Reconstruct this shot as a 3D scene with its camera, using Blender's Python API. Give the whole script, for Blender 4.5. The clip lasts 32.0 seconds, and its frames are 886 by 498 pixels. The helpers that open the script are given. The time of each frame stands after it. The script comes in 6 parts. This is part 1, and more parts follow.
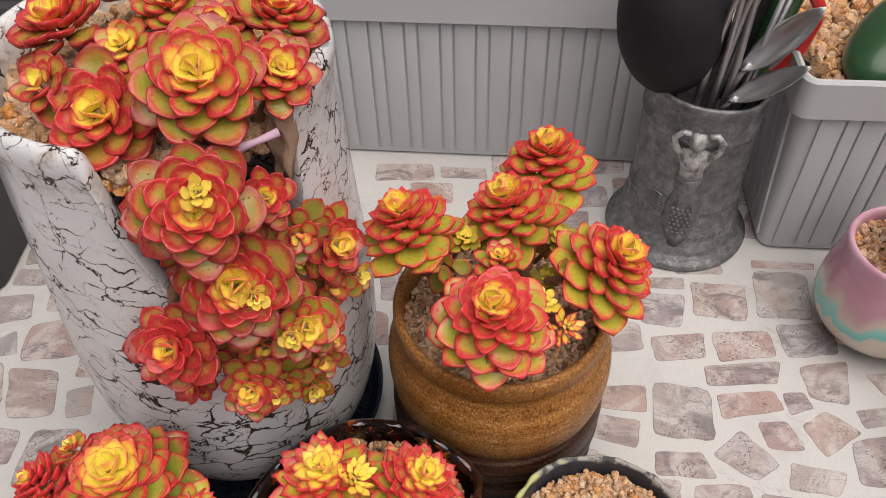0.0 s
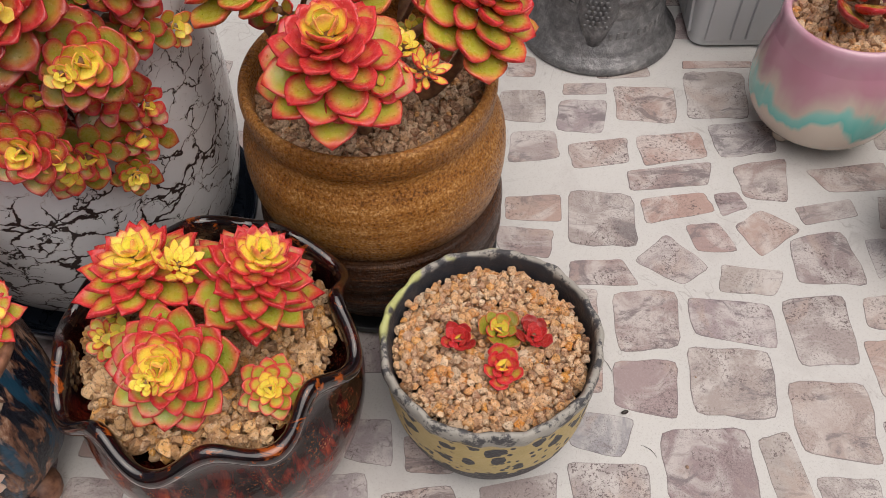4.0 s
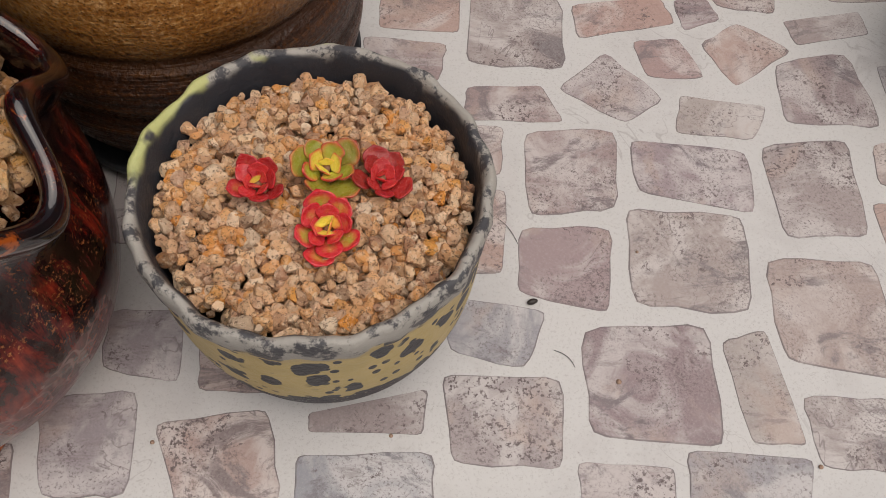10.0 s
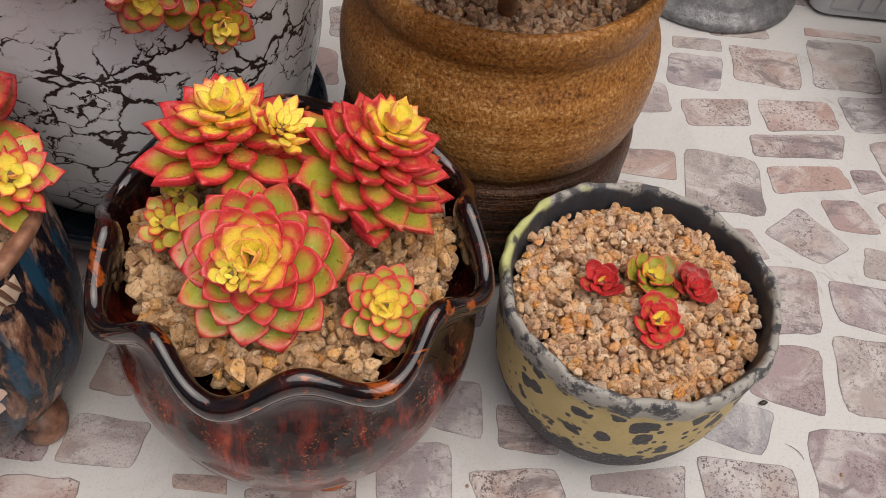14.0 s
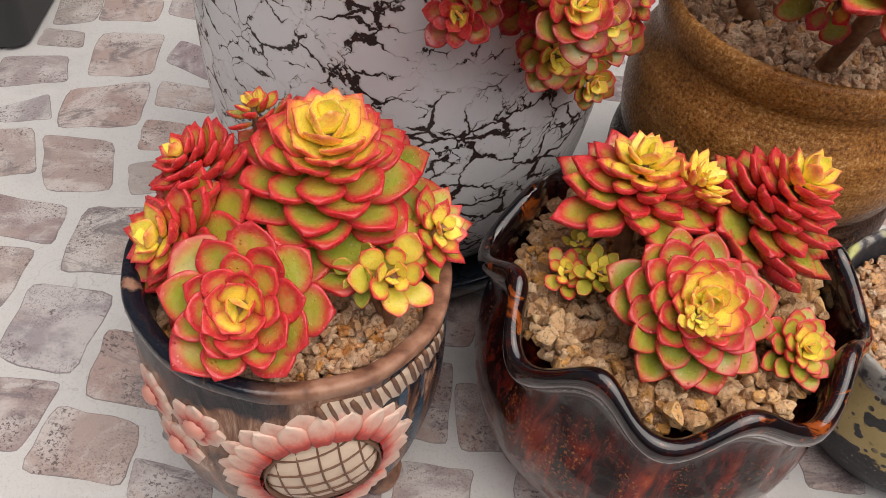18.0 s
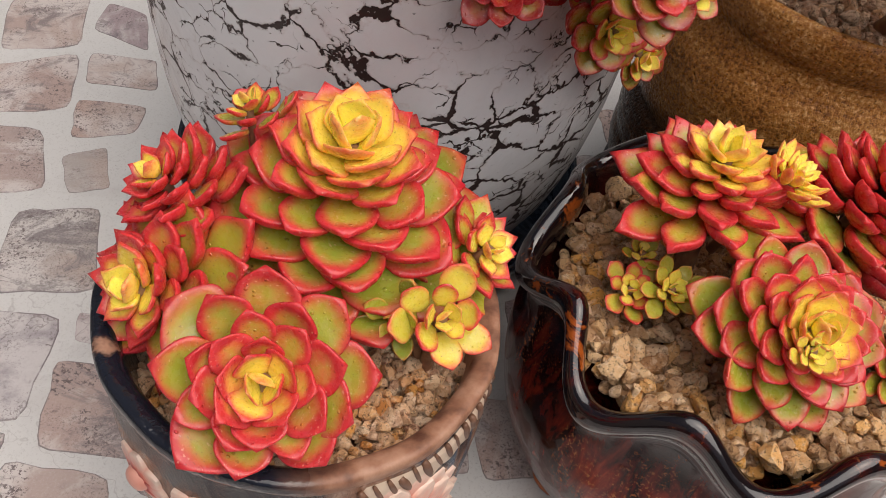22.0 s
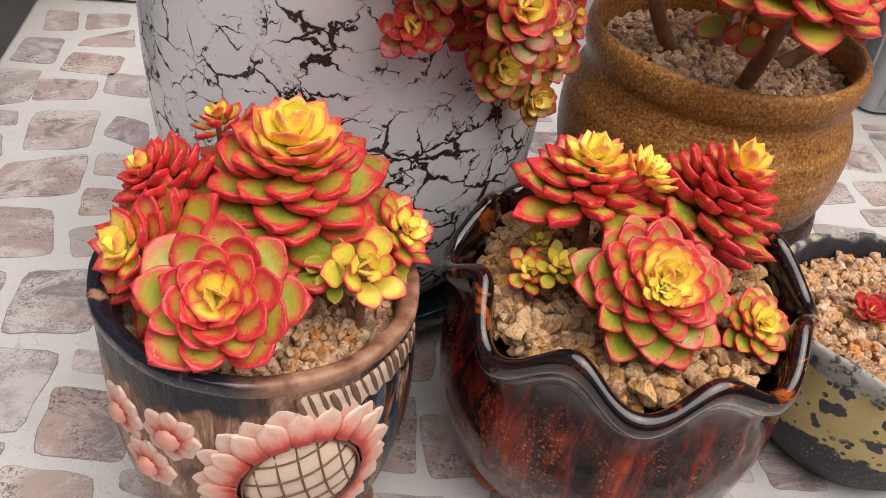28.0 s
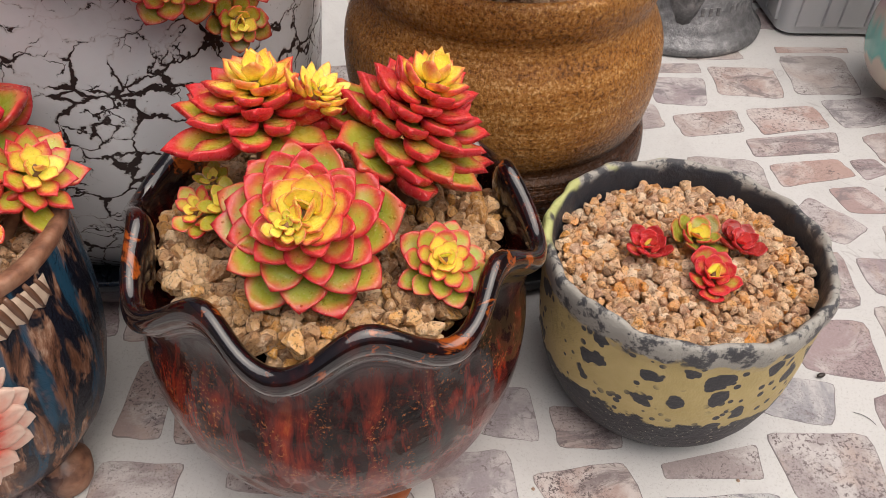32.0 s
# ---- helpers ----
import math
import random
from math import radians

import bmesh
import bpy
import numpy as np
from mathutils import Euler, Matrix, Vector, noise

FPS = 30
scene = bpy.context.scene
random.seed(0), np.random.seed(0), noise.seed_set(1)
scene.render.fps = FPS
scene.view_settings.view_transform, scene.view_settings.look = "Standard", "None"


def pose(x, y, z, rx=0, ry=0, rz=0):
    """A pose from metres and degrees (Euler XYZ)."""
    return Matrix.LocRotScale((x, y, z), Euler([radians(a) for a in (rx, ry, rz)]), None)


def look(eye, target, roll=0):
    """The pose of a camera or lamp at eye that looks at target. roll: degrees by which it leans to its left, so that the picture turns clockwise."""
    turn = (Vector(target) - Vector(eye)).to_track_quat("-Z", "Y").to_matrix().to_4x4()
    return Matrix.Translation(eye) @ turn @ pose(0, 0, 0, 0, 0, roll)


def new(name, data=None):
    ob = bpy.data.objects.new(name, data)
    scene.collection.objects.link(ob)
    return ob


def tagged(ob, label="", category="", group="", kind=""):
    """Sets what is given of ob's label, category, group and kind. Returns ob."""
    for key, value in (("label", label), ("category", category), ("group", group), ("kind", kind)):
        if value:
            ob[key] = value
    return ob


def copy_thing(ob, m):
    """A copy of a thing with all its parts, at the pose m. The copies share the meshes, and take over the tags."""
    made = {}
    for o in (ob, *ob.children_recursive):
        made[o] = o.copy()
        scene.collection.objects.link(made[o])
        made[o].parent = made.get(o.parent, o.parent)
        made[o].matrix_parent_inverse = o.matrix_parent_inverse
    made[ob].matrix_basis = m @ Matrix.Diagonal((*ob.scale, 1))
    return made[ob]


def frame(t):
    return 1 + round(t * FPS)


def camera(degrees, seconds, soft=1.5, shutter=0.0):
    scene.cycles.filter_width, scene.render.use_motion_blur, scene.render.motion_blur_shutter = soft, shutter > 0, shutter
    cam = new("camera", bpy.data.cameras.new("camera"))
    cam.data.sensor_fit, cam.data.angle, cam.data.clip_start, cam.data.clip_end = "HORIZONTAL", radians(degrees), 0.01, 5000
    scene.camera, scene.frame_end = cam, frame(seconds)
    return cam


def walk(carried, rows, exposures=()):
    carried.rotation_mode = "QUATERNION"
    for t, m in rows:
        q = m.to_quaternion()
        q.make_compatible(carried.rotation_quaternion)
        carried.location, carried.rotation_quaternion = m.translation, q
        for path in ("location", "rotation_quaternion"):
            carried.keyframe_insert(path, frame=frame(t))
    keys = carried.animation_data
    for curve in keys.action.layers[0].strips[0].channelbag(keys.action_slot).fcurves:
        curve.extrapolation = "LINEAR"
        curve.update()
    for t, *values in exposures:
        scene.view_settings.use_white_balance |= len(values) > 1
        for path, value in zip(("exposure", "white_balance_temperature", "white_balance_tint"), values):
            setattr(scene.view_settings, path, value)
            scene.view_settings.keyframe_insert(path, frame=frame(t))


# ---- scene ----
SKY, SUN, KELVIN, TINT = 0.039, 1.88, 6450, 10
cam = camera(55.49, 32.0, 0.35)
# seconds, eye in metres, yaw, pitch and roll in degrees
PATH = [
    (0, 0.02675, 0.00023, 0.46030, 3.618, -46.065, -1.450),
    (0.5, 0.02753, -0.00739, 0.44526, 3.683, -45.974, -1.097),
    (1, 0.03060, -0.01349, 0.43737, 3.792, -45.816, -0.960),
    (1.5, 0.03572, -0.02142, 0.42422, 3.820, -45.615, -0.828),
    (2, 0.04129, -0.02458, 0.41563, 3.941, -45.816, -0.836),
    (2.5, 0.04263, -0.03088, 0.40434, 3.927, -46.667, -0.954),
    (3, 0.04904, -0.02828, 0.38844, 3.859, -48.300, -1.180),
    (3.5, 0.05811, -0.02102, 0.38120, 2.994, -49.255, -1.713),
    (4, 0.07354, -0.00256, 0.36338, 1.074, -51.657, -2.347),
    (4.5, 0.08873, 0.01420, 0.34761, -0.118, -54.703, -3.098),
    (6.5, 0.13287, 0.04135, 0.26892, -3.723, -57.330, -1.082),
    (7, 0.13028, 0.04807, 0.26082, -4.321, -57.404, 0.466),
    (7.5, 0.13448, 0.05815, 0.25331, -5.437, -57.911, 1.955),
    (8, 0.13282, 0.06326, 0.24217, -5.395, -58.505, 2.341),
    (8.5, 0.12857, 0.06382, 0.23787, -5.534, -58.839, 2.945),
    (9, 0.12683, 0.07093, 0.23275, -5.828, -59.123, 3.432),
    (9.5, 0.12257, 0.07454, 0.23062, -5.641, -59.478, 3.539),
    (10, 0.11038, 0.06137, 0.24183, -5.818, -59.415, 4.089),
    (10.5, 0.09701, 0.04832, 0.25084, -6.005, -58.531, 4.630),
    (11, 0.07668, 0.04000, 0.26069, -6.024, -57.496, 5.263),
    (11.5, 0.06161, 0.03454, 0.26916, -6.019, -56.361, 6.121),
    (12, 0.04533, 0.02733, 0.27842, -5.215, -55.022, 6.437),
    (12.5, 0.03460, 0.02468, 0.28305, -4.479, -54.095, 6.662),
    (13, 0.03091, 0.02412, 0.28196, -3.678, -52.759, 6.693),
    (13.5, 0.02051, 0.01919, 0.28348, -2.891, -51.288, 6.661),
    (15.5, 0.00319, 0.00964, 0.27903, -1.889, -48.802, 6.274),
    (16, -0.01736, 0.00973, 0.27840, -1.748, -47.887, 6.317),
    (16.5, -0.05044, 0.00007, 0.27867, -2.055, -47.937, 6.406),
    (17, -0.06311, -0.00060, 0.28480, -2.734, -47.376, 6.264),
    (17.5, -0.08613, 0.00054, 0.28359, -3.434, -47.203, 6.591),
    (18, -0.10844, 0.00356, 0.28075, -3.925, -46.954, 6.901),
    (18.5, -0.12040, 0.01022, 0.28292, -5.004, -46.840, 7.479),
    (19, -0.13072, 0.00675, 0.28423, -6.136, -46.713, 8.013),
    (19.5, -0.13561, 0.01488, 0.28018, -7.287, -46.692, 8.394),
    (20, -0.13545, 0.02412, 0.27749, -8.484, -46.730, 8.834),
    (20.5, -0.13793, 0.03219, 0.27408, -9.545, -47.110, 9.402),
    (21, -0.13775, 0.03855, 0.26604, -10.633, -47.915, 9.956),
    (21.5, -0.13613, 0.04468, 0.26221, -11.596, -48.997, 10.332),
    (22, -0.13518, 0.04866, 0.25815, -12.301, -49.911, 10.658),
    (22.5, -0.13642, 0.05096, 0.25138, -12.971, -50.825, 11.007),
    (23, -0.13434, 0.06031, 0.24848, -13.468, -51.826, 11.135),
    (23.5, -0.13834, 0.06633, 0.24059, -14.428, -52.903, 11.906),
    (24, -0.14113, 0.06610, 0.23846, -14.740, -53.284, 12.034),
    (24.5, -0.13775, 0.05994, 0.24219, -14.575, -52.489, 11.695),
    (25, -0.13556, 0.04902, 0.24745, -14.034, -51.045, 11.044),
    (25.5, -0.13047, 0.03729, 0.25083, -13.525, -49.450, 10.363),
    (27.5, -0.12045, -0.01079, 0.26461, -9.872, -39.582, 7.316),
    (28, -0.11957, -0.02212, 0.25962, -9.639, -38.720, 7.191),
    (28.5, -0.11304, -0.03384, 0.25950, -9.171, -38.215, 6.529),
    (29, -0.09907, -0.04004, 0.25450, -8.564, -38.083, 5.877),
    (29.5, -0.07576, -0.03538, 0.25252, -7.673, -37.793, 4.809),
    (30, -0.05047, -0.02501, 0.24834, -7.000, -37.777, 3.812),
    (30.5, -0.03463, -0.02500, 0.24259, -6.431, -38.172, 3.246),
    (31, -0.01679, -0.02294, 0.23949, -5.806, -38.435, 2.649),
    (31.5, -0.00503, -0.02272, 0.23491, -5.144, -39.132, 2.089),
    (32, -0.00749, -0.01217, 0.24183, -4.910, -41.519, 1.959),
]
EXPOSURES = [(t, stops, KELVIN, TINT) for t, stops in ((0, 0.57), (4, 0.46), (6.5, 0.32), (10, 0.24), (12, 0.32), (16, 0.54), (20, 0.60), (25, 0.64), (28, 0.82), (32, 0.72))]
walk(cam, [(t, pose(x, y, z, 0, 0, yaw) @ pose(0, 0, 0, 90 + pitch) @ pose(0, 0, 0, 0, 0, roll)) for t, x, y, z, yaw, pitch, roll in PATH], EXPOSURES)

# ---- daylight: an open, overcast balcony
world = bpy.data.worlds.new("overcast_sky")
scene.world = world
world.use_nodes = True
wn, wl = world.node_tree.nodes, world.node_tree.links
sky = wn.new("ShaderNodeTexSky")
sky.sky_type, sky.sun_disc = "NISHITA", False
sky.sun_elevation, sky.sun_rotation = radians(68), radians(134)
sky.air_density, sky.dust_density, sky.ozone_density = 0.8, 9.0, 0.6
wl.new(sky.outputs["Color"], wn["Background"].inputs["Color"])
wn["Background"].inputs["Strength"].default_value = SKY
sun_data = bpy.data.lights.new("sun", "SUN")
sun_data.energy, sun_data.angle, sun_data.color = SUN, radians(74), (1.0, 0.935, 0.89)
sun = new("sun", sun_data)
sun.matrix_world = look((0.34, -0.08, 1.20), (0, 0.25, 0))

# ---- builders


def solid(name, verts, faces, smooth=True):
    me = bpy.data.meshes.new(name)
    me.from_pydata([tuple(v) for v in verts], [], faces)
    me.update()
    if smooth:
        me.shade_smooth()
    else:
        me.shade_flat()
    return me


def from_bm(name, bm, smooth=True):
    me = bpy.data.meshes.new(name)
    bmesh.ops.recalc_face_normals(bm, faces=bm.faces[:])
    bm.to_mesh(me)
    bm.free()
    if smooth:
        me.shade_smooth()
    return me


def part(name, me, material, parent, label="", m=None):
    """One mesh as an object of its own under a thing or a part."""
    if isinstance(me, bmesh.types.BMesh):
        me = from_bm(name, me)
    if material and not me.materials:
        me.materials.append(material)
    ob = new(name, me)
    ob.parent = parent
    if m is not None:
        ob.matrix_basis = m
    return tagged(ob, label)


def thing(name, at, label, category, group="", kind="", turn=0.0):
    ob = new(name)
    ob.empty_display_size = 0.01
    ob.matrix_basis = pose(*at, 0, 0, turn)
    return tagged(ob, label, category, group, kind)


def lathe(name, profile, segs=96, warp=None, fine=0):
    """A turned form from (radius, height) pairs; warp shifts each pair by the angle round the axis."""
    prof = list(profile)
    for _ in range(fine):
        out = [prof[0]]
        for a, b in zip(prof, prof[1:]):
            out += [(0.75 * a[0] + 0.25 * b[0], 0.75 * a[1] + 0.25 * b[1]), (0.25 * a[0] + 0.75 * b[0], 0.25 * a[1] + 0.75 * b[1])]
        prof = out + [prof[-1]]
    verts, faces = [], []
    for r, z in prof:
        for k in range(segs):
            a = 2 * math.pi * k / segs
            rr, zz = warp(a, r, z) if warp else (r, z)
            verts.append((rr * math.cos(a), rr * math.sin(a), zz))
    for j in range(len(prof) - 1):
        for k in range(segs):
            n = (k + 1) % segs
            faces.append((j * segs + k, j * segs + n, (j + 1) * segs + n, (j + 1) * segs + k))
    return solid(name, verts, faces)


def tube(name, points, radii, segs=10):
    """A round rod through points, closed at both ends."""
    pts = [Vector(p) for p in points]
    verts, faces = [], []
    side = Vector((1, 0, 0))
    for i, p in enumerate(pts):
        way = (pts[min(i + 1, len(pts) - 1)] - pts[max(i - 1, 0)]).normalized()
        side = (side - way * side.dot(way))
        side = side.normalized() if side.length > 1e-6 else way.orthogonal().normalized()
        up = way.cross(side)
        for k in range(segs):
            a = 2 * math.pi * k / segs
            verts.append(p + radii[i] * (math.cos(a) * side + math.sin(a) * up))
    for i in range(len(pts) - 1):
        for k in range(segs):
            n = (k + 1) % segs
            faces.append((i * segs + k, i * segs + n, (i + 1) * segs + n, (i + 1) * segs + k))
    faces += [tuple(reversed(range(segs))), tuple(range((len(pts) - 1) * segs, len(pts) * segs))]
    return solid(name, verts, faces)


def curve_points(a, b, c, n=8):
    a, b, c = Vector(a), Vector(b), Vector(c)
    return [(1 - t) ** 2 * a + 2 * t * (1 - t) * b + t * t * c for t in (i / (n - 1) for i in range(n))]


def box_bm(sx, sy, sz, bevel=0.0, segments=2):
    bm = bmesh.new()
    bmesh.ops.create_cube(bm, size=1.0, matrix=Matrix.Diagonal((sx, sy, sz, 1)))
    if bevel:
        bmesh.ops.bevel(bm, geom=bm.edges[:], offset=bevel, segments=segments, affect="EDGES", profile=0.5)
    return bm


def frame_to(axis, spin=0.0):
    """A turn that sends z to axis."""
    return Vector(axis).normalized().to_track_quat("Z", "Y").to_matrix().to_4x4() @ Matrix.Rotation(spin, 4, "Z")


class Mat:
    """A procedural material: shorthands for its nodes."""

    def __init__(self, name, rough=0.5, metal=0.0, coat=0.0, spec=0.5):
        self.mat = bpy.data.materials.new(name)
        self.mat.use_nodes = True
        self.n, self.l = self.mat.node_tree.nodes, self.mat.node_tree.links
        self.b = self.n["Principled BSDF"]
        for key, v in (("Roughness", rough), ("Metallic", metal), ("Coat Weight", coat), ("Specular IOR Level", spec)):
            self.b.inputs[key].default_value = v
        self.b.inputs["Coat Roughness"].default_value = 0.06
        self.obj = self.n.new("ShaderNodeTexCoord").outputs["Object"]

    def put(self, sock, v):
        if isinstance(v, bpy.types.NodeSocket):
            self.l.new(v, sock)
        else:
            sock.default_value = v

    def node(self, kind, ins, out, operation="", clamp=False, feature="", easing="", attribute=""):
        nd = self.n.new(kind)
        if operation:
            nd.operation = operation
        if clamp:
            nd.use_clamp = True
        if feature:
            nd.feature = feature
        if easing:
            nd.interpolation_type = easing
        if attribute:
            nd.attribute_name = attribute
        for k, v in ins.items():
            self.put(nd.inputs[k], v)
        return nd.outputs[out]

    def vec(self, scale=(1, 1, 1), shift=(0, 0, 0), src=None):
        return self.node("ShaderNodeMapping", {"Vector": src or self.obj, "Scale": scale, "Location": shift}, "Vector")

    def spread(self, amount=40.0):
        """Object coordinates, shifted at random for each object."""
        r = self.node("ShaderNodeObjectInfo", {}, "Random")
        off = self.node("ShaderNodeVectorMath", {0: self.combine(r, r, r), 1: (amount, amount * 1.7, amount * 0.6)}, "Vector", operation="MULTIPLY")
        return self.node("ShaderNodeVectorMath", {0: self.obj, 1: off}, "Vector", operation="ADD")

    def combine(self, x, y, z):
        return self.node("ShaderNodeCombineXYZ", {"X": x, "Y": y, "Z": z}, "Vector")

    def xyz(self, axis, src=None):
        return self.node("ShaderNodeSeparateXYZ", {"Vector": src or self.obj}, axis)

    def noise(self, scale, detail=3.0, rough=0.55, distort=0.0, src=None):
        return self.node("ShaderNodeTexNoise", {"Vector": src or self.obj, "Scale": scale, "Detail": detail, "Roughness": rough, "Distortion": distort}, "Fac")

    def voronoi(self, scale, feature="F1", src=None, rand=1.0, out="Distance"):
        return self.node("ShaderNodeTexVoronoi", {"Vector": src or self.obj, "Scale": scale, "Randomness": rand}, out, feature=feature)

    def math(self, op, a, b=0.0, clamp=False):
        return self.node("ShaderNodeMath", {0: a, 1: b}, "Value", operation=op, clamp=clamp)

    def remap(self, v, a, b, c=0.0, d=1.0, smooth=True):
        return self.node("ShaderNodeMapRange", {"Value": v, "From Min": a, "From Max": b, "To Min": c, "To Max": d}, "Result", easing="SMOOTHSTEP" if smooth else "LINEAR")

    def ramp(self, fac, stops):
        nd = self.n.new("ShaderNodeValToRGB")
        while len(nd.color_ramp.elements) < len(stops):
            nd.color_ramp.elements.new(0.5)
        for e, (p, c) in zip(nd.color_ramp.elements, stops):
            e.position, e.color = p, (*c, 1)
        self.put(nd.inputs["Fac"], fac)
        return nd.outputs["Color"]

    def mix(self, fac, a, b, blend="MIX"):
        nd = self.n.new("ShaderNodeMix")
        nd.data_type, nd.blend_type = "RGBA", blend
        for key, v in ((0, fac), (6, a), (7, b)):
            self.put(nd.inputs[key], (*v, 1) if isinstance(v, tuple) and len(v) == 3 else v)
        return nd.outputs[2]

    def base(self, v):
        self.put(self.b.inputs["Base Color"], (*v, 1) if isinstance(v, tuple) else v)
        return self

    def set(self, key, v):
        self.put(self.b.inputs[key], v)
        return self

    def bump(self, height, distance=0.001, strength=1.0):
        prev = self.b.inputs["Normal"].links
        ins = {"Height": height, "Distance": distance, "Strength": strength}
        if prev:
            ins["Normal"] = prev[0].from_socket
        self.put(self.b.inputs["Normal"], self.node("ShaderNodeBump", ins, "Normal"))
        return self


# ---- materials
m = Mat("printed_cloth", 0.42)
col = m.mix(m.noise(9, 4), (0.55, 0.545, 0.53), (0.61, 0.605, 0.59))
col = m.mix(m.remap(m.noise(26, 5, 0.65, 0.6), 0.50, 0.68, 0, 0.5), col, (0.49, 0.475, 0.465))
col = m.mix(m.remap(m.noise(1100, 4, 0.75), 0.52, 0.68, 0, 0.45), col, (0.36, 0.34, 0.33))
col = m.mix(m.math("MULTIPLY", m.remap(m.noise(1300, 3, 0.7), 0.62, 0.70), m.remap(m.noise(45, 3), 0.46, 0.62, 0, 0.8)), col, (0.26, 0.23, 0.22))
crease = m.remap(m.noise(15, 4, 0.6, 1.4, m.vec((1, 1, 1), (0.4, 0.7, 0))), 0.495, 0.505)
crease = m.math("MULTIPLY", m.math("MULTIPLY", crease, m.math("SUBTRACT", 1.0, crease)), 2.4, True)
col = m.mix(m.math("MULTIPLY", crease, m.remap(m.noise(12, 2), 0.50, 0.62, 0, 0.8)), col, (0.33, 0.31, 0.30))
m.base(col)
m.bump(m.noise(900, 2), 0.00015, 0.3)
CLOTH = m.mat

m = Mat("printed_stone", 0.45)
v = m.spread(3.0)
r = m.node("ShaderNodeObjectInfo", {}, "Random")
tint = m.ramp(r, [(0.0, (0.370, 0.323, 0.307)), (0.12, (0.444, 0.320, 0.276)), (0.25, (0.302, 0.307, 0.333)), (0.38, (0.386, 0.300, 0.274)), (0.50, (0.271, 0.206, 0.216)), (0.62, (0.396, 0.354, 0.331)), (0.75, (0.419, 0.284, 0.247)), (0.88, (0.321, 0.256, 0.267)), (1.0, (0.347, 0.340, 0.357))])
pale = m.remap(m.noise(34, 5, 0.62, 1.0, v), 0.42, 0.60)
blot = m.mix(m.math("MULTIPLY", pale, 0.90), tint, m.mix(0.65, tint, (0.66, 0.635, 0.615)))
rusty = m.remap(m.noise(26, 4, 0.6, 0.8, m.vec((1, 1, 1), (0.3, 0.7, 0), v)), 0.54, 0.68, 0, 0.7)
blot = m.mix(rusty, blot, (0.44, 0.345, 0.30))
brush = m.vec((0.55, 1.0, 1), (0.1, 0.4, 0), v)
ink = m.remap(m.noise(62, 7, 0.74, 0.9, brush), 0.51, 0.62)
deep = m.remap(m.noise(21, 3, 0.5, 0.4, m.vec((1, 1, 1), (0.8, 0.1, 0), v)), 0.40, 0.56, 0.15, 1.0)
col = m.mix(m.math("MULTIPLY", ink, deep), blot, m.mix(0.3, (0.16, 0.145, 0.155), tint))
hatch = m.remap(m.noise(240, 5, 0.75, 0.5, m.vec((0.22, 1.0, 1), (0, 0, 0), v)), 0.54, 0.66)
col = m.mix(m.math("MULTIPLY", hatch, m.remap(m.noise(30, 3, 0.5, 0, v), 0.44, 0.62, 0.05, 0.6)), col, (0.23, 0.19, 0.19))
vein = m.remap(m.noise(30, 4, 0.60, 0.8, m.vec((1, 1, 1), (0.9, 0.2, 0), v)), 0.493, 0.507)
vein = m.math("MULTIPLY", m.math("MULTIPLY", vein, m.math("SUBTRACT", 1.0, vein)), 3.0, True)
col = m.mix(m.math("MULTIPLY", vein, m.remap(m.noise(16, 2, 0.5, 0, v), 0.48, 0.60)), col, (0.20, 0.165, 0.165))
fleck = m.noise(620, 4, 0.75, 0, v)
zone = m.remap(m.noise(32, 4, 0.65, 0.6, m.vec((1, 1, 1), (0.5, 0.2, 0), v)), 0.47, 0.60, 0.0, 1.0)
col = m.mix(m.math("MULTIPLY", zone, m.remap(fleck, 0.535, 0.59, 0, 0.95)), col, (0.115, 0.085, 0.085))
pencil = m.noise(1250, 4, 0.75, 0, v)
col = m.mix(m.math("MULTIPLY", m.remap(pencil, 0.52, 0.64, 0, 0.75), m.remap(m.noise(40, 4, 0.6, 0, v), 0.40, 0.60, 0.10, 1.0)), col, (0.14, 0.11, 0.11))
col = m.mix(m.remap(pencil, 0.47, 0.38, 0, 0.12), col, (0.62, 0.60, 0.585))
line = m.node("ShaderNodeAttribute", {}, "Fac", attribute="outline")
col = m.mix(m.math("MULTIPLY", m.remap(line, 0.30, 0.95), m.remap(m.noise(75, 4, 0.65, 0, v), 0.38, 0.56, 0.2, 0.85)), col, (0.19, 0.165, 0.165))
m.base(col)
m.bump(m.noise(900, 2), 0.0001, 0.25)
STONE = m.mat

m = Mat("leaf", 0.4, coat=0.08, spec=0.42)
own = m.node("ShaderNodeObjectInfo", {}, "Color")
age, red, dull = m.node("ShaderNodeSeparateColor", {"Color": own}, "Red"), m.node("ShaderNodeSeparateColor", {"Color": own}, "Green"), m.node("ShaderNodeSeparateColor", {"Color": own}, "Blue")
v = m.vec((0.015, 0.015, 0.015), (0, 0, 0), m.spread(90.0))
flesh = m.ramp(age, [(0.0, (1.0, 0.86, 0.14)), (0.22, (1.0, 0.78, 0.12)), (0.50, (0.52, 0.50, 0.055)), (1.0, (0.29, 0.37, 0.04))])
flesh = m.mix(m.remap(m.noise(260, 3, 0.5, 0, v), 0.35, 0.7, 0, 0.3), flesh, m.mix(0.5, flesh, (0.62, 0.52, 0.07)))
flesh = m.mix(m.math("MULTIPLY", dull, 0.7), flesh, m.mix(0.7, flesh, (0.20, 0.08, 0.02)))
rim = m.node("ShaderNodeAttribute", {}, "Fac", attribute="margin")
t = m.math("ADD", rim, m.math("MULTIPLY", m.math("SUBTRACT", m.noise(240, 5, 0.7, 0, v), 0.5), 0.55))
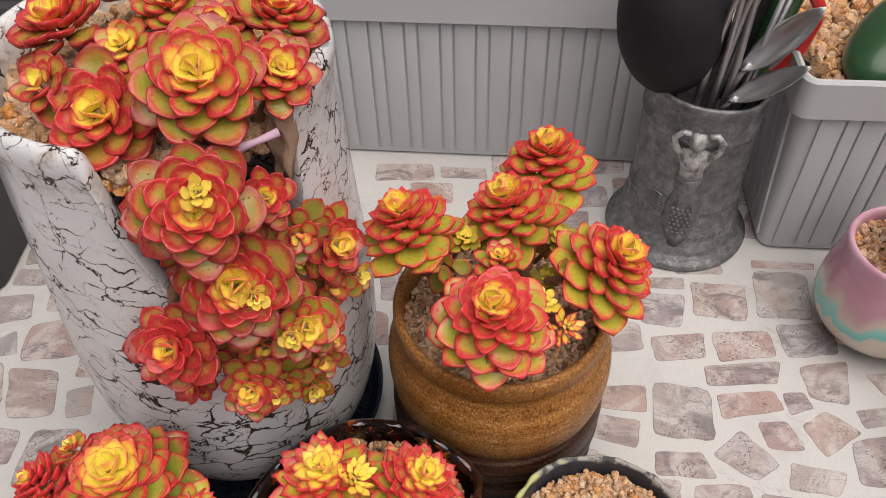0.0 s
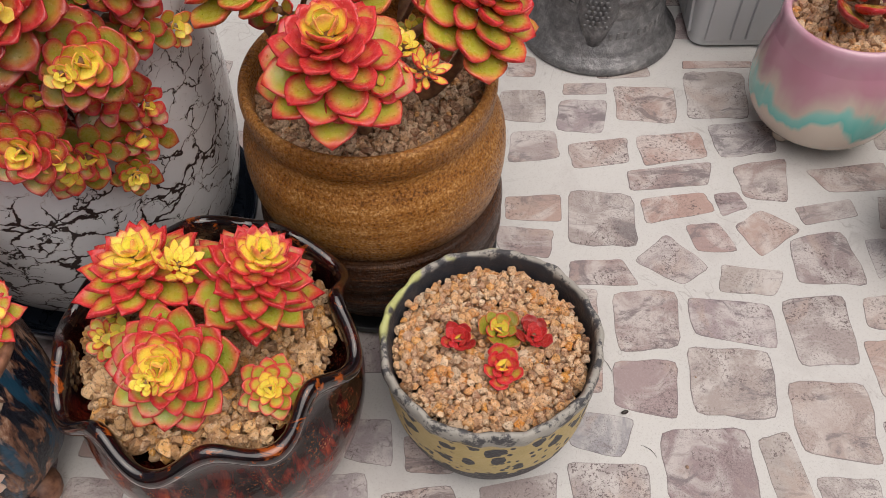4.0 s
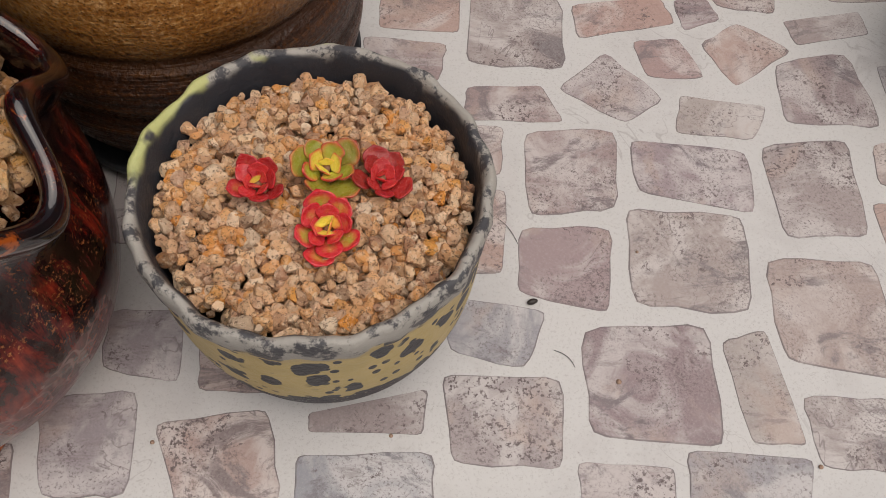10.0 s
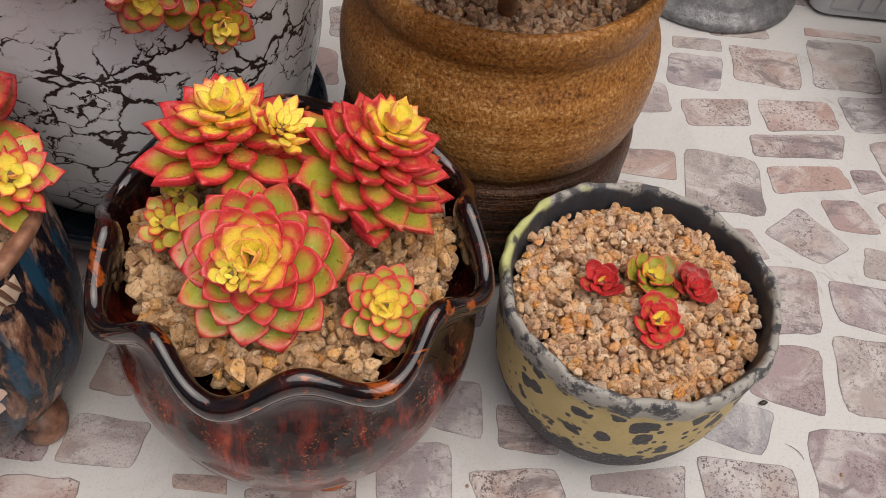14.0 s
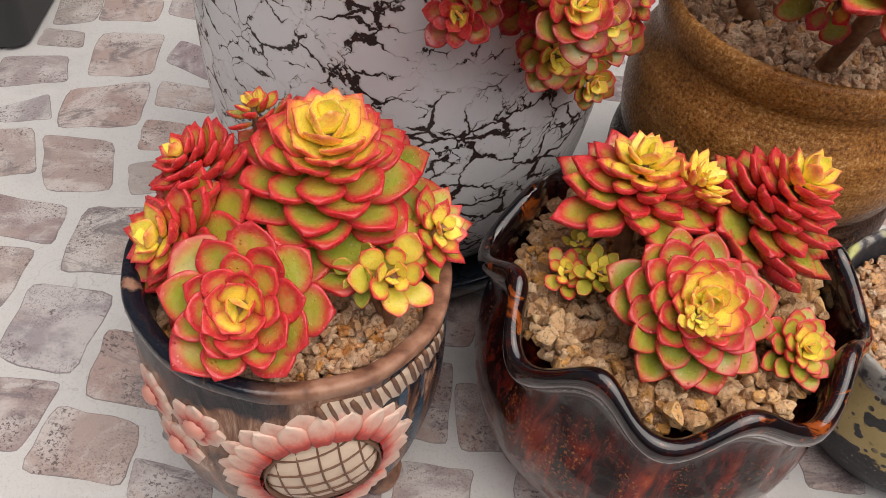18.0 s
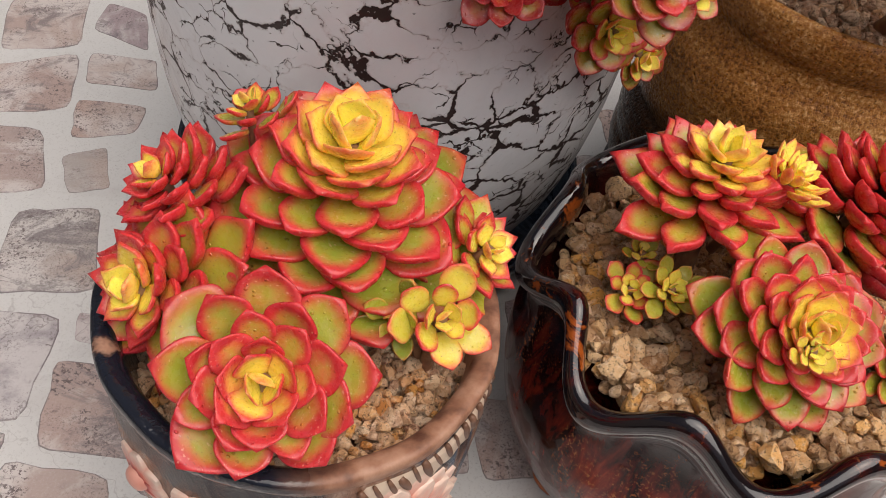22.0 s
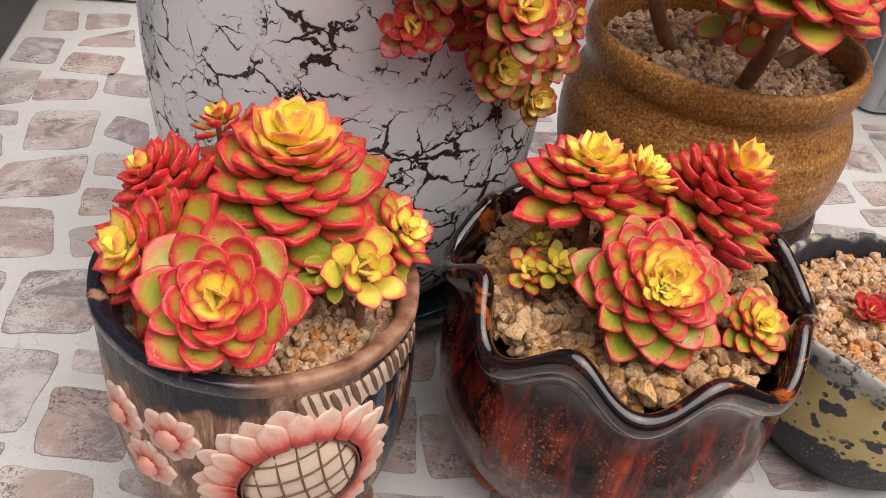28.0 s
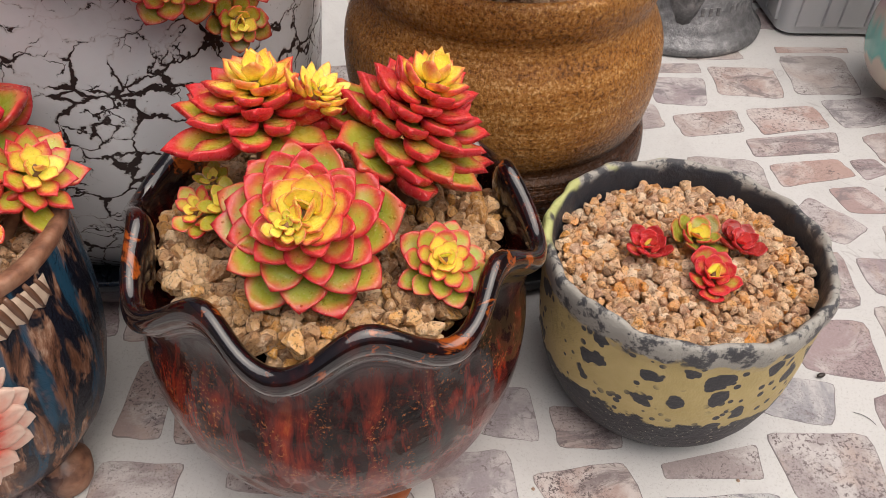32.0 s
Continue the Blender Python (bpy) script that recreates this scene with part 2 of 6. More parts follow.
low = m.math("SUBTRACT", 1.05, m.math("ADD", m.math("MULTIPLY", red, 0.35), m.math("MULTIPLY", m.math("POWER", red, 2.0), 0.68)))
n2 = m.noise(200, 3, 0.6, 0, v)
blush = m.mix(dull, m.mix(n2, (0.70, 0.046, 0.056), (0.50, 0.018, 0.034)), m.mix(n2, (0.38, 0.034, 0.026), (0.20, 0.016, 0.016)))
blush = m.mix(m.math("MULTIPLY", m.math("SUBTRACT", 1.0, age, True), 0.36), blush, (0.86, 0.13, 0.10))
soft = m.mix(m.remap(n2, 0.35, 0.65, 0.40, 0.75), flesh, m.mix(age, (0.95, 0.30, 0.09), (0.66, 0.17, 0.075)))
col = m.mix(m.remap(t, m.math("SUBTRACT", low, 0.56), m.math("ADD", low, 0.18)), flesh, soft)
col = m.mix(m.remap(t, m.math("SUBTRACT", low, 0.26), m.math("ADD", low, 0.44)), col, blush)
line = m.remap(m.math("ADD", t, m.math("MULTIPLY", red, 0.12)), 0.90, 1.12, 0, 0.32)
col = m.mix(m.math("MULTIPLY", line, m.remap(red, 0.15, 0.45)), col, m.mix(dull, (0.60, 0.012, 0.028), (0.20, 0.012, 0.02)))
mottle = m.remap(m.noise(620, 4, 0.7, 0, v), 0.46, 0.68, 0, 0.22)
col = m.mix(mottle, col, m.mix(0.5, col, (0.40, 0.10, 0.05)))
spot = m.remap(m.noise(1500, 2, 0.5, 0, v), 0.66, 0.71)
col = m.mix(m.math("MULTIPLY", spot, 0.45), col, (0.16, 0.05, 0.025))
pale = m.remap(m.noise(1200, 2, 0.5, 0, m.vec((1, 1, 1), (3, 1, 2), v)), 0.67, 0.72, 0, 0.4)
col = m.mix(pale, col, (0.90, 0.62, 0.45))
m.base(col)
drop = m.math("MULTIPLY", m.remap(m.voronoi(520, "F1", v), 0.12, 0.24, 1, 0), m.remap(m.noise(160, 2, 0.5, 0, v), 0.50, 0.60))
m.set("Roughness", m.math("MULTIPLY", m.remap(m.noise(500, 3, 0.6, 0, v), 0.38, 0.66, 0.18, 0.46), m.math("SUBTRACT", 1.0, m.math("MULTIPLY", drop, 0.8))))
m.bump(drop, 0.0006, 0.7)
m.bump(m.noise(200, 3, 0.6, 0, v), 0.0006, 0.18)
m.bump(m.noise(1300, 3, 0.6, 0, v), 0.0002, 0.25)
m.set("Subsurface Weight", 0.36)
m.set("Subsurface Radius", (1.0, 0.40, 0.12))
m.set("Subsurface Scale", 0.0026)
LEAF = m.mat

m = Mat("stem", 0.6)
m.base(m.ramp(m.noise(300, 4), [(0.3, (0.16, 0.07, 0.04)), (0.6, (0.27, 0.14, 0.07)), (0.8, (0.30, 0.24, 0.10))]))
m.bump(m.noise(500, 4), 0.0006, 0.7)
STEM = m.mat


def gravel_material(name, stops):
    m = Mat(name, 0.8, spec=0.35)
    r = m.node("ShaderNodeNewGeometry", {}, "Random Per Island")
    tint = m.ramp(r, stops)
    col = m.mix(m.remap(m.noise(480, 5, 0.7), 0.48, 0.62, 0, 0.7), tint, m.mix(0.5, tint, (1.0, 0.82, 0.60)))
    col = m.mix(m.remap(m.noise(520, 4, 0.7, 0.4), 0.57, 0.68, 0, 0.65), col, m.mix(0.5, tint, (0.60, 0.20, 0.03)))
    col = m.mix(m.remap(m.noise(900, 5, 0.78), 0.525, 0.61, 0, 0.75), col, (0.11, 0.045, 0.02))
    m.base(col)
    m.bump(m.noise(850, 5, 0.75), 0.0012, 0.9)
    return m.mat


AMBER_GRIT = gravel_material("amber_grit", [(0.0, (0.74, 0.41, 0.20)), (0.10, (0.87, 0.62, 0.38)), (0.18, (0.46, 0.25, 0.15)), (0.28, (0.81, 0.52, 0.29)), (0.36, (0.75, 0.30, 0.05)), (0.44, (0.82, 0.55, 0.33)), (0.54, (0.87, 0.68, 0.48)), (0.61, (0.22, 0.10, 0.04)), (0.68, (0.80, 0.50, 0.28)), (0.80, (0.57, 0.36, 0.24)), (0.88, (0.77, 0.36, 0.08)), (1.0, (0.85, 0.59, 0.37))])
PALE_GRIT = gravel_material("pale_grit", [(0.0, (0.55, 0.32, 0.14)), (0.12, (0.84, 0.57, 0.31)), (0.24, (0.36, 0.19, 0.09)), (0.36, (0.80, 0.40, 0.09)), (0.48, (0.90, 0.66, 0.41)), (0.58, (0.24, 0.11, 0.045)), (0.72, (0.78, 0.49, 0.24)), (0.86, (0.46, 0.27, 0.14)), (1.0, (0.80, 0.43, 0.13))])
PINK_GRIT = gravel_material("pinkish_grit", [(0.0, (0.66, 0.41, 0.23)), (0.22, (0.80, 0.58, 0.39)), (0.36, (0.34, 0.17, 0.09)), (0.58, (0.82, 0.62, 0.43)), (0.74, (0.26, 0.12, 0.06)), (0.88, (0.66, 0.42, 0.27)), (1.0, (0.74, 0.40, 0.15))])

m = Mat("crackle_glaze", 0.22, coat=0.3)
v = m.vec((1, 1, 1.45))
warp = m.node("ShaderNodeVectorMath", {0: v, 1: m.node("ShaderNodeVectorMath", {0: m.node("ShaderNodeTexNoise", {"Vector": m.obj, "Scale": 70.0, "Detail": 4.0}, "Color"), "Scale": 0.020}, "Vector", operation="SCALE")}, "Vector", operation="ADD")
warp = m.node("ShaderNodeVectorMath", {0: warp, 1: m.node("ShaderNodeVectorMath", {0: m.node("ShaderNodeTexNoise", {"Vector": m.obj, "Scale": 330.0, "Detail": 3.0}, "Color"), "Scale": 0.005}, "Vector", operation="SCALE")}, "Vector", operation="ADD")
big = m.voronoi(58, "DISTANCE_TO_EDGE", warp)
small = m.voronoi(105, "DISTANCE_TO_EDGE", warp)
ragged = m.math("MULTIPLY", m.math("SUBTRACT", m.noise(420, 4, 0.65), 0.5), 0.085)
wide1 = m.remap(m.noise(58, 1.5, 0.5), 0.32, 0.66, -0.016, 0.048, False)
wide2 = m.remap(m.noise(80, 1.5, 0.5, 0, m.vec((1, 1, 1), (0.3, 0.1, 0.7))), 0.42, 0.66, -0.045, 0.036, False)
thin = m.remap(m.xyz("Z"), 0.03, 0.20, -0.014, 0.008)
wide1, wide2 = m.math("SUBTRACT", wide1, thin), m.math("SUBTRACT", wide2, thin)
line1 = m.remap(m.math("SUBTRACT", m.math("ADD", big, ragged), wide1), -0.010, 0.008, 1, 0)
line2 = m.remap(m.math("SUBTRACT", m.math("ADD", small, ragged), wide2), -0.012, 0.010, 1, 0)
crack = m.math("MAXIMUM", line1, line2)
halo = m.remap(m.math("SUBTRACT", m.math("ADD", big, ragged), wide1), -0.01, 0.05, 0.30, 0)
peck = m.remap(m.noise(900, 2), 0.72, 0.76)
crack = m.math("MAXIMUM", crack, m.math("MULTIPLY", peck, 0.7))
white = m.mix(m.noise(40, 4), (0.70, 0.71, 0.73), (0.79, 0.79, 0.80))
white = m.mix(m.remap(m.noise(120, 4), 0.54, 0.78, 0, 0.3), white, (0.60, 0.57, 0.56))
white = m.mix(m.math("MULTIPLY", m.remap(m.xyz("Z"), 0.235, 0.262), m.remap(m.noise(75, 5, 0.7), 0.50, 0.66, 0, 0.75)), white, (0.34, 0.24, 0.17))
m.base(m.mix(crack, m.mix(halo, white, (0.42, 0.32, 0.28)), (0.030, 0.016, 0.014)))
m.set("Roughness", m.remap(crack, 0, 1, 0.2, 0.7))
m.bump(m.math("SUBTRACT", 1.0, crack), 0.0009, 0.8)
m.bump(m.noise(120, 4), 0.0009, 0.5)
CRACKLE = m.mat

m = Mat("raw_clay", 0.8)
m.base(m.mix(m.noise(160, 5), (0.24, 0.145, 0.09), (0.48, 0.34, 0.25)))
m.bump(m.noise(300, 5), 0.001, 0.8)
CLAY = m.mat

m = Mat("navy_glaze", 0.08, coat=0.6)
m.base(m.mix(m.noise(60, 4), (0.008, 0.011, 0.018), (0.02, 0.03, 0.05)))
NAVY = m.mat

m = Mat("iron_glaze", 0.3, coat=0.05, spec=0.28)
z = m.xyz("Z")
cloudy = m.noise(45, 4, 0.6, 0.3)
grain = m.noise(750, 4, 0.65)
fleck = m.voronoi(900, "F1")
turned = m.noise(26, 4, 0.7, 0, m.vec((0.25, 0.25, 14)))
col = m.ramp(m.math("ADD", m.math("ADD", grain, m.math("MULTIPLY", m.math("SUBTRACT", turned, 0.5), 0.40)), m.math("MULTIPLY", m.math("SUBTRACT", cloudy, 0.5), 0.35)), [(0.30, (0.12, 0.046, 0.010)), (0.43, (0.29, 0.115, 0.024)), (0.58, (0.43, 0.20, 0.052)), (0.72, (0.66, 0.39, 0.16))])
# ringed rust-brown base, its colour darkened for the shade between the pots
shaded_rust = m.ramp(m.math("ADD", m.math("MULTIPLY", grain, 0.4), m.math("MULTIPLY", m.noise(26, 4, 0.7, 0, m.vec((0.25, 0.25, 14))), 0.6)), [(0.36, (0.006, 0.003, 0.002)), (0.52, (0.045, 0.015, 0.005)), (0.68, (0.20, 0.075, 0.017))])
col = m.mix(m.remap(m.math("ADD", z, m.math("MULTIPLY", m.noise(25, 3), 0.02)), 0.090, 0.066), col, shaded_rust)
col = m.mix(m.remap(fleck, 0.16, 0.26, 0.75, 0), col, (0.06, 0.024, 0.008))
# shadow in the groove at the waist, put into the glaze colour
waist_shade = m.math("MULTIPLY", m.remap(z, 0.0575, 0.0595), m.remap(z, 0.0625, 0.0605))
col = m.mix(m.math("MULTIPLY", waist_shade, 0.7), col, (0.06, 0.024, 0.010))
m.base(col)
m.set("Roughness", m.remap(m.noise(800, 3), 0.3, 0.7, 0.20, 0.46))
m.bump(m.noise(26, 4, 0.7, 0, m.vec((0.25, 0.25, 12))), 0.0030, m.remap(z, 0.070, 0.05, 0.12, 1.0))
m.bump(m.noise(750, 3), 0.0009, 0.9)
IRON = m.mat

m = Mat("tortoiseshell_glaze", 0.05, spec=0.30)
z = m.xyz("Z")
streak = m.math("ADD", m.math("MULTIPLY", m.noise(150, 6, 0.72, 0.6, m.vec((1, 1, 0.16))), 0.62), m.math("MULTIPLY", m.noise(48, 4, 0.65, 0.8, m.vec((1, 1, 0.45))), 0.38))
col = m.ramp(streak, [(0.42, (0.003, 0.0015, 0.0015)), (0.48, (0.028, 0.006, 0.005)), (0.54, (0.125, 0.012, 0.007)), (0.62, (0.28, 0.032, 0.012)), (0.72, (0.50, 0.12, 0.028))])
amber = m.math("MULTIPLY", m.remap(m.noise(900, 4, 0.7), 0.55, 0.64), m.remap(m.noise(70, 4, 0.6, 0.4, m.vec((1, 1, 0.4))), 0.46, 0.60, 0.05, 0.85))
col = m.mix(amber, col, (0.44, 0.15, 0.045))
uneven_z = m.math("ADD", z, m.math("MULTIPLY", m.math("SUBTRACT", m.noise(85, 5, 0.65, 0.8), 0.5), 0.030))
col = m.mix(m.math("MULTIPLY", m.remap(uneven_z, 0.064, 0.074), 0.55), col, (0.012, 0.004, 0.004))
# reflection of the pale cloth, painted as a milky haze low on the body
lace = m.voronoi(170, "DISTANCE_TO_EDGE", m.node("ShaderNodeVectorMath", {0: m.obj, 1: m.node("ShaderNodeVectorMath", {0: m.node("ShaderNodeTexNoise", {"Vector": m.obj, "Scale": 120.0}, "Color"), "Scale": 0.010}, "Vector", operation="SCALE")}, "Vector", operation="ADD"))
cloth_haze = m.math("MULTIPLY", m.remap(uneven_z, 0.0460, 0.0430), m.remap(m.noise(60, 5, 0.65, 1.2), 0.36, 0.62, 0.22, 0.60))
col = m.mix(cloth_haze, col, m.mix(m.remap(lace, 0.04, 0.12), (0.29, 0.16, 0.14), (0.17, 0.080, 0.068)))
edge = m.math("MULTIPLY", m.remap(z, 0.080, 0.087), m.remap(m.noise(110, 4, 0.7, 0.5), 0.57, 0.66))
col = m.mix(m.math("MULTIPLY", m.remap(z, 0.076, 0.086), m.remap(m.noise(95, 4, 0.65), 0.66, 0.46, 0.25, 0.95)), col, (0.006, 0.004, 0.005))
col = m.mix(m.math("MULTIPLY", edge, 0.8), col, (0.38, 0.085, 0.012))
col = m.mix(m.remap(z, 0.014, 0.006), col, (0.36, 0.10, 0.03))
m.base(col)
m.set("Roughness", m.remap(m.noise(120, 4), 0.35, 0.65, 0.03, 0.10))
m.set("Coat Weight", m.remap(z, 0.076, 0.083, 0.0, 0.9))
m.bump(m.noise(38, 3), 0.0016, 0.5)
m.bump(m.noise(230, 3), 0.0003, 0.35)
TORTOISE = m.mat

m = Mat("spotted_glaze", 0.46, spec=0.3)
z = m.xyz("Z")
wob = m.math("ADD", z, m.math("MULTIPLY", m.math("SUBTRACT", m.noise(110, 4, 0.6), 0.5), 0.016))
char = m.mix(m.noise(260, 4), (0.020, 0.020, 0.026), (0.048, 0.048, 0.056))
ochre = m.mix(m.noise(120, 4), (0.44, 0.34, 0.13), (0.62, 0.49, 0.23))
hole = m.remap(m.voronoi(95, "F1", m.node("ShaderNodeVectorMath", {0: m.obj, 1: m.node("ShaderNodeVectorMath", {0: m.node("ShaderNodeTexNoise", {"Vector": m.obj, "Scale": 160.0}, "Color"), "Scale": 0.006}, "Vector", operation="SCALE")}, "Vector", operation="ADD")), 0.29, 0.33, 1, 0)
hole2 = m.remap(m.voronoi(230, "F1"), 0.24, 0.30, 1, 0)
hole = m.math("MAXIMUM", hole, m.math("MULTIPLY", hole2, m.remap(m.noise(60, 2), 0.36, 0.5)))
body = m.mix(hole, ochre, (0.05, 0.05, 0.056))
char = m.mix(m.remap(m.noise(900, 2), 0.65, 0.70), char, (0.40, 0.38, 0.30))
col = m.mix(m.remap(wob, 0.0275, 0.029), char, body)
ash = m.mix(m.remap(m.noise(120, 6, 0.72), 0.44, 0.53), (0.070, 0.070, 0.076), (0.37, 0.355, 0.32))
ash = m.mix(m.math("MULTIPLY", m.remap(m.noise(60, 3), 0.48, 0.54), m.remap(m.math("SUBTRACT", m.xyz("Y"), m.xyz("X")), 0.036, 0.052)), ash, (0.50, 0.53, 0.22))
col = m.mix(m.remap(wob, 0.0575, 0.060), col, ash)
inner = m.remap(m.math("SQRT", m.math("ADD", m.math("POWER", m.xyz("X"), 2.0), m.math("POWER", m.xyz("Y"), 2.0))), 0.0430, 0.0440, 1, 0)
col = m.mix(m.math("MULTIPLY", inner, m.remap(z, 0.03, 0.04)), col, (0.036, 0.038, 0.046))
m.base(col)
m.bump(m.noise(420, 4, 0.65), 0.0008, 0.7)
m.bump(hole, 0.0007, -0.5)
SPOTTED = m.mat

m = Mat("streaked_dark_glaze", 0.22, spec=0.25)
v = m.vec((1, 1, 0.30))
s1 = m.noise(130, 6, 0.72, 0.8, v)
col = m.ramp(s1, [(0.34, (0.026, 0.012, 0.008)), (0.43, (0.14, 0.060, 0.034)), (0.55, (0.28, 0.14, 0.085)), (0.66, (0.56, 0.37, 0.26))])
side = m.remap(m.xyz("X"), 0.016, 0.032)
col = m.mix(m.math("MULTIPLY", m.remap(m.noise(150, 4, 0.65, 0.4, v), 0.44, 0.53), side), col, (0.010, 0.012, 0.020))
col = m.mix(m.math("MULTIPLY", m.remap(m.noise(120, 3, 0.6, 0.3, m.vec((1, 1, 0.16), (0.4, 0.1, 0))), 0.54, 0.62, 0, 0.85), side), col, (0.020, 0.075, 0.13))
run = m.math("ADD", m.xyz("Z"), m.math("MULTIPLY", m.math("SUBTRACT", m.noise(90, 3, 0.6, 0, m.vec((1, 1, 0.3))), 0.5), 0.022))
col = m.mix(m.math("MULTIPLY", m.remap(run, 0.0885, 0.0915), m.remap(m.xyz("X"), 0.014, -0.004)), col, (0.010, 0.012, 0.018))
m.base(col)
m.bump(s1, 0.0014, 0.8)
STREAK = m.mat

m = Mat("brown_slip", 0.5)
col = m.ramp(m.noise(130, 4), [(0.33, (0.12, 0.050, 0.030)), (0.50, (0.30, 0.145, 0.085)), (0.72, (0.46, 0.27, 0.18))])
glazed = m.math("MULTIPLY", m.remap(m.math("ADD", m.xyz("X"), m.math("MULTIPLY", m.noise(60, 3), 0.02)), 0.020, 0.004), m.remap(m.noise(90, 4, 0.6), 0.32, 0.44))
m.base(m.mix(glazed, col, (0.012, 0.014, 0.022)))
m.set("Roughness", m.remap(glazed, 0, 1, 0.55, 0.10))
m.bump(m.noise(200, 4), 0.0010, 0.6)
m.bump(m.noise(45, 3), 0.0030, 0.5)
SLIP = m.mat

m = Mat("petal_glaze", 0.35, coat=0.1)
t = m.node("ShaderNodeAttribute", {}, "Fac", attribute="along")
col = m.ramp(m.math("ADD", t, m.math("MULTIPLY", m.math("SUBTRACT", m.noise(3, 3), 0.5), 0.6)), [(0.10, (0.34, 0.030, 0.020)), (0.30, (0.62, 0.11, 0.075)), (0.52, (0.69, 0.33, 0.25)), (0.78, (0.74, 0.50, 0.40)), (1.0, (0.74, 0.58, 0.48))])
m.base(col)
m.bump(m.noise(4, 3), 0.0005, 0.5)
PETAL = m.mat

m = Mat("pink_glaze", 0.35)
m.base(m.mix(m.noise(400, 3), (0.62, 0.24, 0.18), (0.70, 0.38, 0.30)))
PINK_GLAZE = m.mat

m = Mat("cream_glaze", 0.4)
m.base(m.mix(m.noise(200, 4), (0.56, 0.42, 0.31), (0.70, 0.56, 0.43)))
m.bump(m.noise(300, 3), 0.0004, 0.4)
CREAM = m.mat

m = Mat("groove_brown", 0.5)
m.base(m.mix(m.noise(300, 3), (0.10, 0.045, 0.028), (0.21, 0.105, 0.06)))
GROOVE = m.mat

m = Mat("pastel_drip_glaze", 0.14, coat=0.5)
z = m.xyz("Z")
drip = m.math("ADD", z, m.math("MULTIPLY", m.math("SUBTRACT", m.noise(45, 3, 0.5, 0.3, m.vec((1, 1, 0.4))), 0.5), 0.05))
col = m.ramp(m.remap(drip, 0.0, 0.085, smooth=False), [(0.0, (0.60, 0.52, 0.43)), (0.33, (0.64, 0.56, 0.47)), (0.38, (0.17, 0.55, 0.50)), (0.46, (0.26, 0.58, 0.53)), (0.53, (0.60, 0.50, 0.43)), (0.68, (0.52, 0.27, 0.33)), (0.84, (0.55, 0.27, 0.36)), (1.0, (0.60, 0.37, 0.45))])
m.base(col)
m.bump(m.noise(60, 3), 0.0008, 0.3)
PASTEL = m.mat

m = Mat("grey_plastic", 0.48)
m.base(m.mix(m.noise(6, 4), (0.49, 0.505, 0.525), (0.56, 0.575, 0.595)))
m.bump(m.noise(700, 2), 0.0002, 0.3)
PLASTIC = m.mat

m = Mat("dark_plastic", 0.5)
m.base(m.mix(m.noise(12, 4), (0.022, 0.023, 0.026), (0.040, 0.042, 0.045)))
m.bump(m.noise(500, 3), 0.0003, 0.4)
DARK = m.mat

m = Mat("old_pewter", 0.45, metal=0.55)
w = m.noise(110, 7, 0.78, 0.3)
col = m.ramp(w, [(0.32, (0.10, 0.10, 0.105)), (0.5, (0.20, 0.20, 0.206)), (0.62, (0.30, 0.30, 0.30)), (0.74, (0.62, 0.62, 0.62))])
m.base(col)
m.set("Roughness", m.remap(m.noise(260, 4), 0.3, 0.7, 0.35, 0.62))
m.bump(m.noise(220, 5, 0.7), 0.0012, 0.7)
PEWTER = m.mat

m = Mat("worn_pewter", 0.5, metal=0.3)
m.base(m.ramp(m.noise(160, 6, 0.75), [(0.36, (0.16, 0.16, 0.16)), (0.5, (0.48, 0.48, 0.47)), (0.7, (0.62, 0.62, 0.60))]))
m.bump(m.noise(240, 5, 0.7), 0.0014, 0.8)
WORN = m.mat

m = Mat("rubber", 0.7, spec=0.3)
m.base(m.mix(m.noise(80, 4), (0.010, 0.010, 0.012), (0.019, 0.019, 0.021)))
m.bump(m.noise(900, 3), 0.0003, 0.5)
RUBBER = m.mat

m = Mat("steel", 0.3, metal=1.0)
m.base(m.mix(m.noise(40, 3), (0.36, 0.36, 0.365), (0.56, 0.56, 0.565)))
m.set("Roughness", m.remap(m.noise(90, 3), 0.3, 0.7, 0.34, 0.52))
m.bump(m.noise(700, 4, 0.7), 0.0002, 0.5)
STEEL = m.mat

m = Mat("red_plastic", 0.3, coat=0.2)
m.base(m.mix(m.noise(60, 3), (0.60, 0.02, 0.02), (0.68, 0.035, 0.03)))
REDP = m.mat

m = Mat("pink_plastic", 0.3)
m.base(m.mix(m.noise(200, 3), (0.62, 0.40, 0.55), (0.70, 0.48, 0.62)))
PINKP = m.mat

m = Mat("green_skin", 0.28, coat=0.3)
m.base(m.mix(m.noise(80, 4, 0.6, 1.0), (0.012, 0.05, 0.02), (0.035, 0.10, 0.035)))
GREEN = m.mat

m = Mat("board", 0.5)
m.base(m.mix(m.noise(30, 5, 0.6, 0, m.vec((1, 12, 1))), (0.34, 0.25, 0.17), (0.46, 0.35, 0.25)))
BOARD = m.mat

m = Mat("floor_cement", 0.8)
m.base(m.mix(m.noise(4, 6), (0.26, 0.25, 0.24), (0.38, 0.37, 0.35)))
m.bump(m.noise(40, 5), 0.002, 0.5)
CEMENT = m.mat

m = Mat("plaster", 0.8)
m.base(m.mix(m.noise(3, 5), (0.20, 0.195, 0.19), (0.27, 0.26, 0.25)))
m.bump(m.noise(60, 5), 0.001, 0.5)
PLASTER = m.mat

m = Mat("seed", 0.4)
m.base((0.03, 0.022, 0.018))
SEED = m.mat

